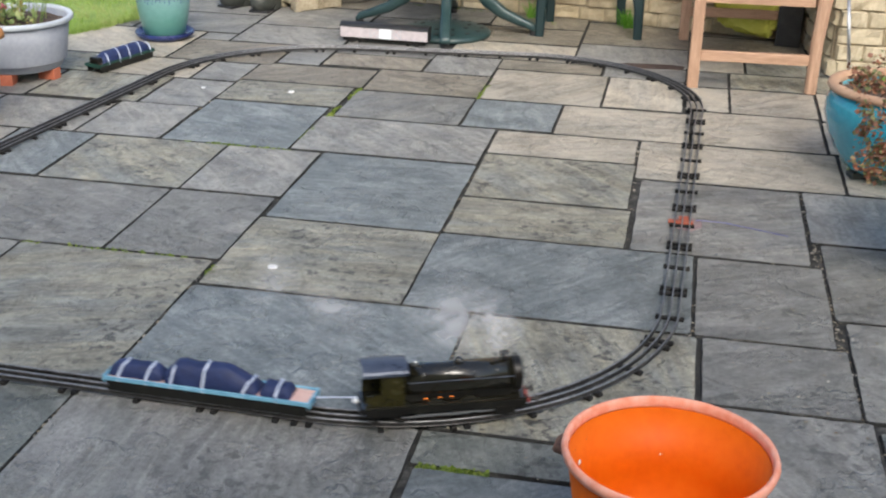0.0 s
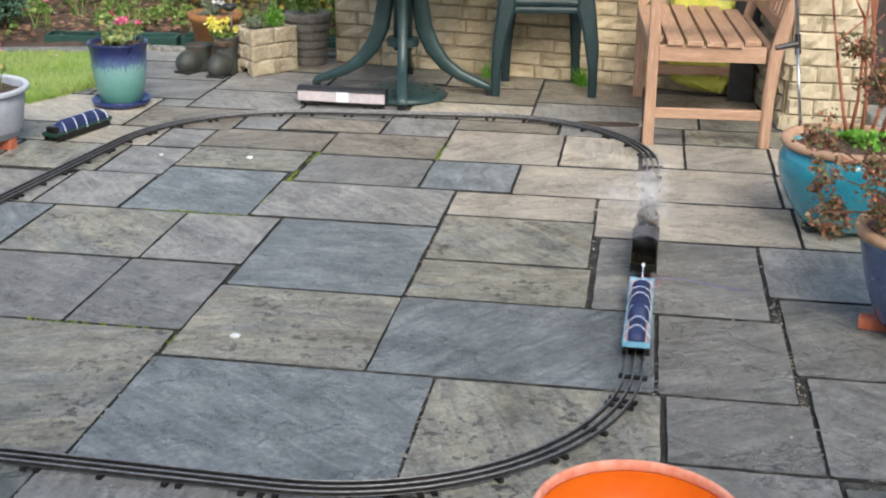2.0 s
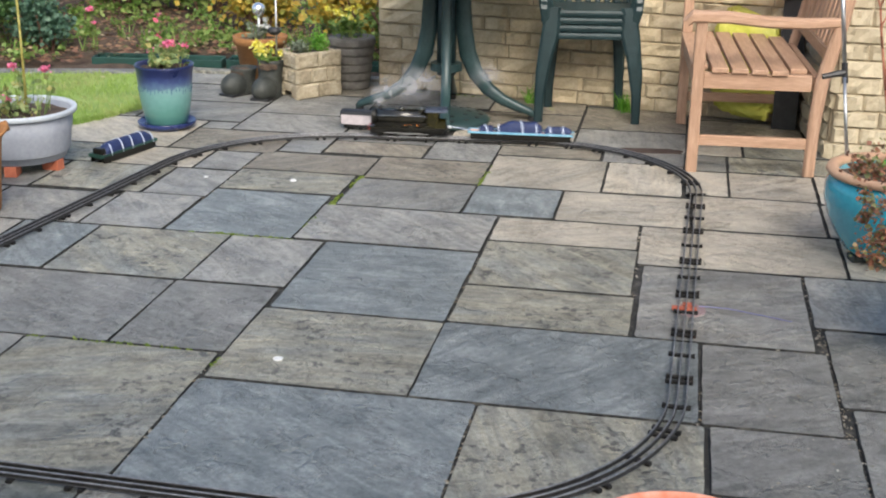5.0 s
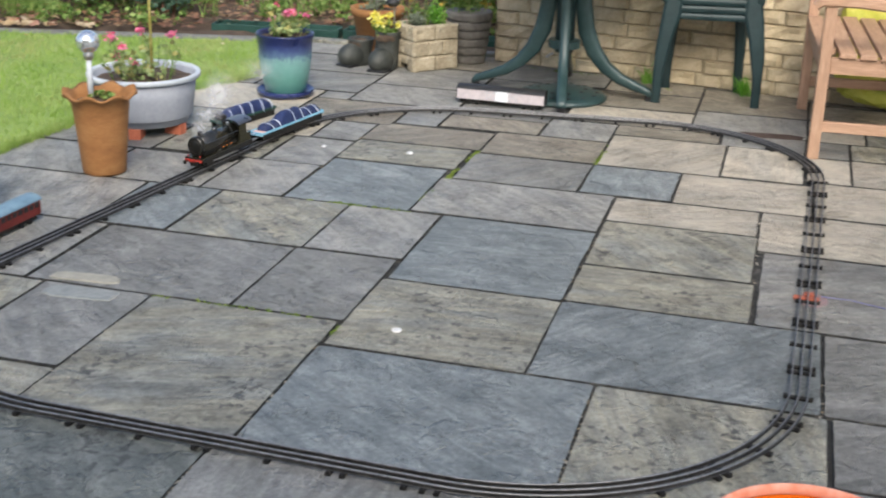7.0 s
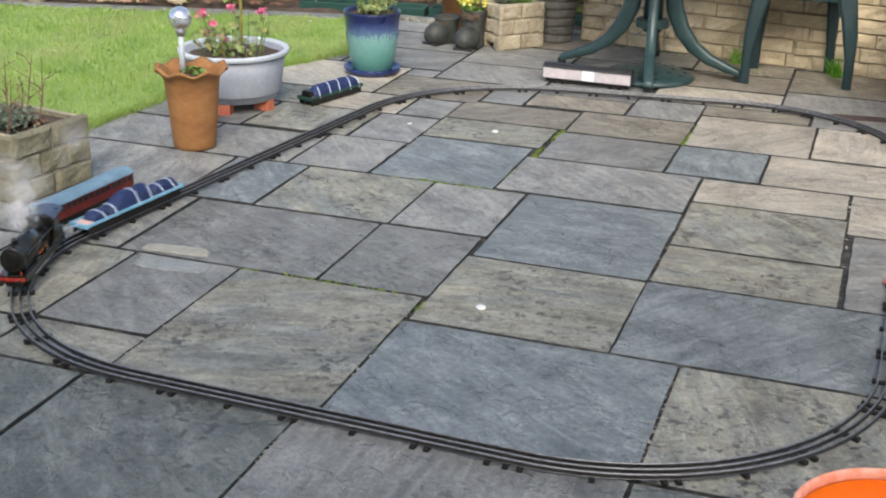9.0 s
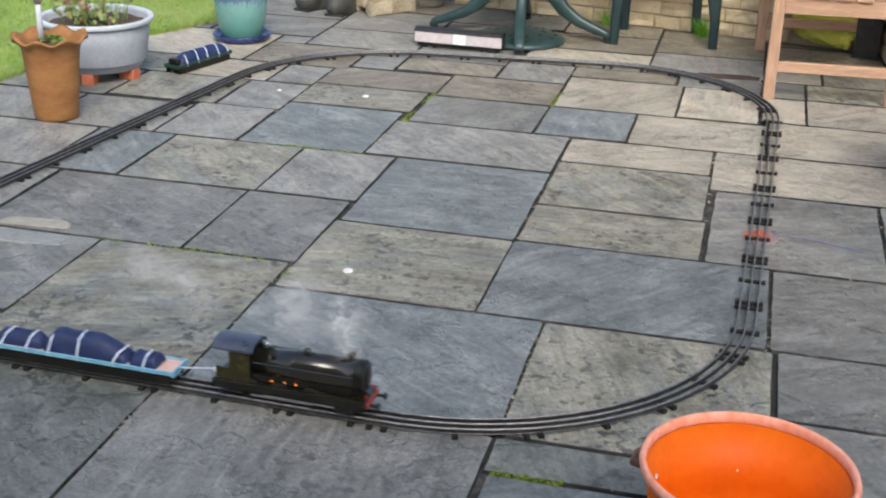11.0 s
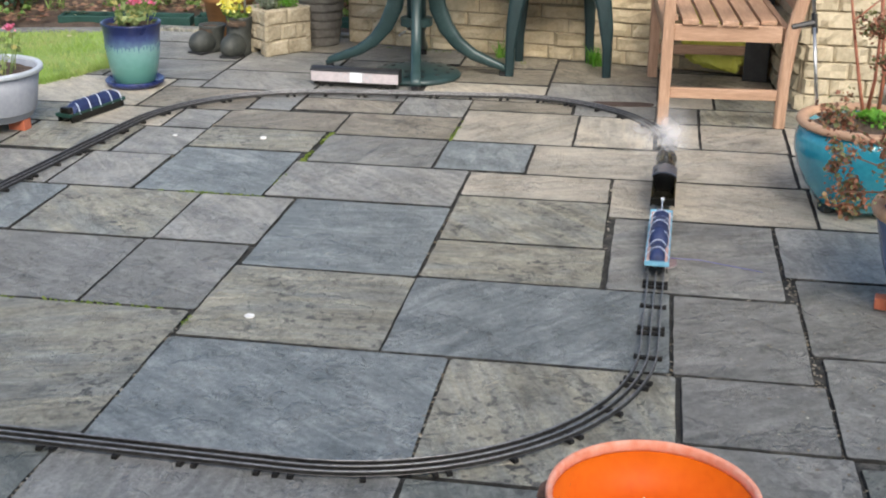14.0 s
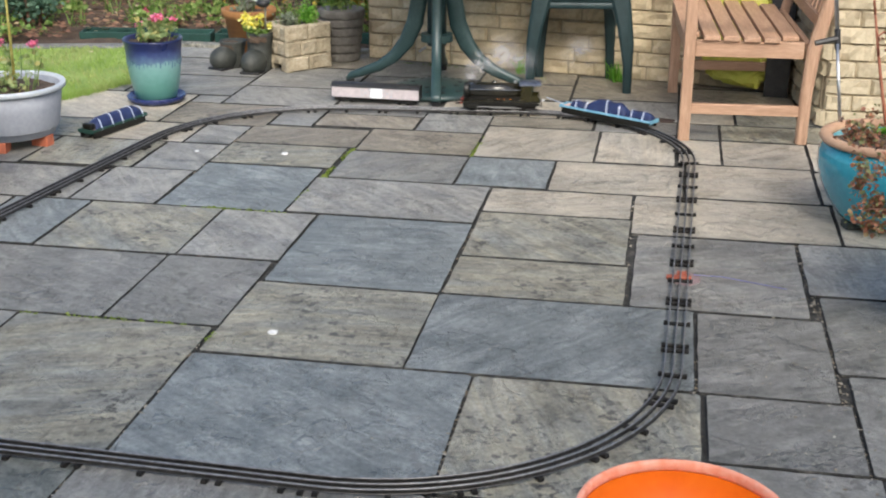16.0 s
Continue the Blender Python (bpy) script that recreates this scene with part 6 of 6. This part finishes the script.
    for x in (-0.10, -0.03, 0.045):
        for y in (-1, 1):
            bm = bmesh.new()
            tube(bm, [(0, -0.004, 0), (0, 0.004, 0)], 0.024, 24)
            bmesh.ops.bisect_plane(bm, geom=bm.verts[:] + bm.edges[:] + bm.faces[:], plane_co=(0, 0, 0.012), plane_no=(0, 0, -1), clear_outer=True)
            part("splasher", bm, LOCO_BOILER, t, m=pose(x, y * 0.0385, z + 0.0385))
    for y in (-1, 1):
        bm = boxed(-0.172, -0.150, y * 0.0455 - 0.003, y * 0.0455 + 0.003, z + 0.012, z + 0.015, 0.0008)
        box(bm, -0.163, -0.159, y * 0.0455 - 0.0012, y * 0.0455 + 0.0012, z + 0.0148, z + 0.046)
        part("cab_step", bm, LOCO, t)
    part("backhead", boxed(-0.10, -0.09, -0.03, 0.03, z + 0.055, z + 0.11, 0.004), LOCO, t)
    part("buffer_beam", boxed(0.1722, 0.1765, -0.044, 0.044, z + 0.034, z + 0.045, 0.001), LOCO_RED, t, "red buffer beam")
    part("rear_beam", boxed(-0.1895, -0.1855, -0.044, 0.044, z + 0.024, z + 0.048, 0.001), LOCO, t)
    return t


def flat_wagon(label, edge, m=None, k=1.2):
    t = thing("toy_wagon", label, "toy wagon", m)
    z = RAIL_TOP
    part("chassis", boxed(-0.178 * k, 0.178 * k, -0.02, 0.02, z + 0.012, z + 0.03, 0.002), LOCO, t)
    part("deck", boxed(-0.185 * k, 0.185 * k, -0.034, 0.034, z + 0.0305, z + 0.035, 0.001), DECK, t, "pink-stained wooden deck")
    for y in (-1, 1):
        part("side_sill", boxed(-0.187 * k, 0.187 * k, y * 0.0365 - 0.0025, y * 0.0365 + 0.0025, z + 0.030, z + 0.0395, 0.001), edge, t, "pale blue painted edge")
        part("sole_bar", boxed(-0.183 * k, 0.183 * k, y * 0.033 - 0.0015, y * 0.033 + 0.0015, z + 0.004, z + 0.0298), LOCO, t, "black sole bar")
        for x in (-0.135, -0.105, 0.105, 0.135):
            wheel(t, x * k, y * 0.0245, 0.013)
    for x in (-1, 1):
        part("end_sill", boxed(x * (0.187 * k + 0.0025) - 0.0024, x * (0.187 * k + 0.0025) + 0.0024, -0.039, 0.039, z + 0.026, z + 0.041, 0.001), edge, t)
    rng = random.Random(17)
    loads = ((-0.183, -0.085, 0.031, 0.025), (-0.078, 0.092, 0.051, 0.031), (0.098, 0.152, 0.026, 0.028))
    if edge is EDGING:
        loads = ((-0.150, 0.180, 0.042, 0.03),)
        part("load_end", boxed(-0.182 * k, -0.151 * k, -0.026, 0.026, z + 0.0352, z + 0.064, 0.01), LOCO, t, "dark end of the load")
    for x0, x1, h, wd in loads:
        x0, x1, long = x0 * k, x1 * k, (x1 - x0)
        def lift(f):
            """Height of the load at a share of its length: rounded ends, creased top, a tall load sloping off in front."""
            slope = 1.0 if h < 0.05 or f < 0.66 else 1 - 0.55 * (f - 0.66) / 0.34
            return h * min(1.0, 0.5 + 4.0 * min(f, 1 - f)) * (1 + 0.10 * noise.noise((x0 * 40 + f * 7, 0, h * 90))) * slope

        bm = bmesh.new()
        n, rings = 16, []
        for i in range(n + 1):
            x = x0 + (x1 - x0) * i / n
            s = min(1.0, 0.55 + 2.2 * min(i, n - i) / n)
            hh = lift(i / n)
            rings.append([bm.verts.new((x, wd * c * (0.85 + 0.15 * s), z + 0.0352 + hh * v + 0.0015 * rng.uniform(-1, 1) * (v > 0))) for c, v in ((-1, 0), (-0.98, 0.35), (-0.75, 0.78), (-0.35, 0.98), (0.1, 1.0), (0.5, 0.93), (0.82, 0.7), (0.98, 0.3), (1, 0))])
        for a, b in zip(rings, rings[1:]):
            for j in range(8):
                bm.faces.new((a[j], a[j + 1], b[j + 1], b[j]))
        bm.faces.new(rings[0])
        bm.faces.new(rings[-1])
        part("load", bm, TARP, t, "navy tarpaulin-wrapped load", smooth=True)
        for f in ((0.25, 0.75) if long < 0.1 else (0.1, 0.42, 0.9) if long < 0.2 else (0.08, 0.3, 0.52, 0.74, 0.94)):
            if long < 0.08 and f > 0.5:
                continue
            x = x0 + (x1 - x0) * (f if long > 0.08 else 0.5)
            hh = lift((x - x0) / (x1 - x0)) + 0.0016
            bm = bmesh.new()
            lean = rng.uniform(-0.006, 0.006)
            sweep(bm, [(x - lean, -0.0385, z + 0.03), (x - lean, -0.037, z + 0.044), (x - lean * 0.5 + 0.004, -wd * 0.8, z + 0.036 + hh * 0.8), (x + 0.009, -wd * 0.3, z + 0.036 + hh), (x + 0.009, wd * 0.3, z + 0.036 + hh), (x + lean * 0.5 + 0.004, wd * 0.8, z + 0.036 + hh * 0.8), (x + lean, 0.037, z + 0.044), (x + lean, 0.0385, z + 0.03)], [(0.0028, 0.0009)] * 8, (1, 0, 0))
            part("strap", bm, STRAP, t, "white tie-down strap")
    return t


def coach(label, side, roof, m, length, windows=True):
    t = thing("toy_coach", label, "toy coach", m)
    L = length / 2
    part("chassis", boxed(-L + 0.01, L - 0.01, -0.024, 0.024, 0.008, 0.024, 0.002), LOCO, t)
    part("body", boxed(-L, L, -0.033, 0.033, 0.0245, 0.072, 0.0015), side, t)
    bm = bmesh.new()
    n, rings = 10, []
    for x in (-L - 0.003, L + 0.003):
        rings.append([bm.verts.new((x, 0.0365 * math.cos(math.pi * k / n), 0.0715 + 0.017 * math.sin(math.pi * k / n))) for k in range(n + 1)])
    for k in range(n):
        bm.faces.new((rings[0][k], rings[0][k + 1], rings[1][k + 1], rings[1][k]))
    bm.faces.new((rings[0][0], rings[0][-1], rings[1][-1], rings[1][0]))
    bm.faces.new(rings[0])
    bm.faces.new(rings[1])
    part("roof", bm, roof, t, "smooth curved roof")
    for x in (-1, 1):
        part("end_panel", boxed(x * (L + 0.0015) - 0.0012, x * (L + 0.0015) + 0.0012, -0.031, 0.031, 0.026, 0.07), BLACK, t, "dark coach end")
        for y in (-1, 1):
            for dx in (0.05, 0.09):
                bm = lathe([(0.0005, -0.003), (0.0115, -0.003), (0.0115, 0.003), (0.0005, 0.003)], 16)
                part("wheel", bm, SLEEPER, t, m=pose(x * (L - dx), y * 0.023, 0.0118, 90, 0, 0))
    if windows:
        n = int(length / 0.028)
        for k in range(n):
            x = -L + 0.02 + (length - 0.04) * k / (n - 1)
            for y in (-1, 1):
                part("window", boxed(x - 0.009, x + 0.009, y * 0.0336 - 0.0008, y * 0.0336 + 0.0008, 0.05, 0.0655), BLACK, t, "dark coach window")
    return t


def parked_stock():
    flat_wagon("parked flat wagon with navy wrapped load and white straps", EDGING, pose(-1.64, 1.50, -RAIL_TOP, 0, 0, 74), 0.88)
    coach("maroon toy coach with blue-grey roof parked beside the track", MAROON, ROOFGREY, pose(-1.775, -0.10, 0, 0, 0, 86), 0.43)
    c = coach("faded pink toy coach with dark roof parked under the table", COACHPINK, BLACK, pose(-0.685, 2.175, 0, 0, 0, -1.5), 0.40, False)
    for y in (-1, 1):
        part("white_panel", boxed(-0.02, 0.035, y * 0.0345 - 0.0012, y * 0.0345 + 0.0012, 0.026, 0.071), WHITE, c, "bright white centre panel")
        for x0, x1 in ((-0.062, -0.024), (0.039, 0.077)):
            bm = bmesh.new()
            for a, b in (((x0, 0.03), (x1, 0.067)), ((x0, 0.067), (x1, 0.03)), ((x0, 0.029), (x0, 0.069)), ((x1, 0.029), (x1, 0.069))):
                tube(bm, [(a[0], y * 0.0338, a[1]), (b[0], y * 0.0338, b[1])], 0.0011, 5)
            part("cross_brace", bm, RIM_WHITE, c)


def steam_puff(seed, size, mat, count):
    rng = random.Random(seed)
    t = thing("steam_puff", "thin white puff of steam trailing from the chimney", "steam", group="steam")
    for k in range(count):
        bm = bmesh.new()
        bmesh.ops.create_circle(bm, cap_ends=True, segments=28, radius=1.0)
        r = size * rng.uniform(0.8, 1.35)
        place = Vector((rng.gauss(0, size * 0.5), (k - 0.5) * size * 0.5, rng.gauss(0, size * 0.4)))
        part("vapour", bm, mat, t, m=Matrix.LocRotScale(place, Euler((radians(rng.uniform(62, 84)), 0, radians(rng.uniform(-14, 14)))), (r, r * rng.uniform(0.75, 1.0), r)))
    return t


# ---------- motion along the loop ----------
KNOTS = [(0.0, 0.292), (1.5, 1.514), (3.5, 3.053), (5.8, 5.331), (7.0, 6.213), (8.2, 7.092), (10.3, 8.756), (11.5, 9.654), (12.5, 10.512), (14.5, 12.204), (16.0, 13.565)]


def travelled(t):
    """Metres along the loop at a time: a smooth curve through the knots."""
    k = max(i for i, (a, _) in enumerate(KNOTS[:-1]) if a <= t + 1e-6)
    slope = lambda i: (KNOTS[min(i + 1, len(KNOTS) - 1)][1] - KNOTS[max(i - 1, 0)][1]) / (KNOTS[min(i + 1, len(KNOTS) - 1)][0] - KNOTS[max(i - 1, 0)][0])
    (t0, s0), (t1, s1) = KNOTS[k], KNOTS[k + 1]
    u, h = (t - t0) / (t1 - t0), t1 - t0
    return (2 * u**3 - 3 * u**2 + 1) * s0 + (u**3 - 2 * u**2 + u) * h * slope(k) + (3 * u**2 - 2 * u**3) * s1 + (u**3 - u**2) * h * slope(k + 1)


def place_at(s, half):
    a, b = on_loop(s - half), on_loop(s + half)
    c = (a + b) / 2
    return c, math.degrees(math.atan2(b.y - a.y, b.x - a.x))


def motions():
    steps = [k / 10 for k in range(161)]
    rows = {"loco": [], "wagon": []}
    puffs = [[] for _ in PUFFS]
    for t in steps:
        s = travelled(t)
        c, a = place_at(s, 0.075)
        rows["loco"].append((t, pose(c.x, c.y, RAIL_TOP * 0.1, 0, 0, a)))
        c, a = place_at(s - 0.497, 0.15)
        rows["wagon"].append((t, pose(c.x, c.y, 0, 0, 0, a)))
        for k, (lag, up, side) in enumerate(((-0.105, 0.19, 0.0), (-0.075, 0.235, 0.0), (0.01, 0.26, -0.01), (0.15, 0.265, -0.03), (0.32, 0.26, -0.04))):
            c, a = place_at(s - lag + 0.02 * math.sin(4 * t + k), 0.05)
            puffs[k].append((t, pose(c.x + side, c.y, up + 0.01 * math.sin(5 * t + 2 * k), 0, 12 * math.sin(2.1 * t + k), 10 * math.sin(1.3 * t + k))))
    walk(LOCOMOTIVE, rows["loco"])
    walk(WAGON, rows["wagon"])
    for puff, keys in zip(PUFFS, puffs):
        walk(puff, keys)


ground()
lawn()
walls()
track()
orange_tub()
glazed_pot()
grey_bowl()
terracotta_pot()
planters()
right_pots()
garden_table()
resin_chair()
wooden_armchair()
sack()
bed()
parked_stock()
LOCOMOTIVE = locomotive()
LOCOMOTIVE.scale = (0.95, 0.82, 0.89)
WAGON = flat_wagon("pale-blue edged flat wagon carrying navy wrapped load behind the locomotive", SKYBLUE)
WAGON.scale = (0.99, 0.88, 0.95)
bm = bmesh.new()
tube(bm, [(0.229, 0, RAIL_TOP + 0.036), (0.322, 0, RAIL_TOP + 0.05)], 0.0022, 6)
part("drawbar", bm, STRAP, WAGON, "white wire drawbar")
bm = bmesh.new()
bmesh.ops.create_uvsphere(bm, u_segments=14, v_segments=10, radius=0.007, matrix=pose(-0.196, 0, RAIL_TOP + 0.05))
part("coupling_knob", bm, WHITE, LOCOMOTIVE, "white coupling knob", smooth=True)
PUFFS = [steam_puff(k, size, STEAM[m], count) for k, (size, m, count) in enumerate(((0.036, 0, 2), (0.06, 0, 2), (0.085, 1, 1), (0.11, 1, 1), (0.12, 2, 1)))]
marks()
paving()
motions()
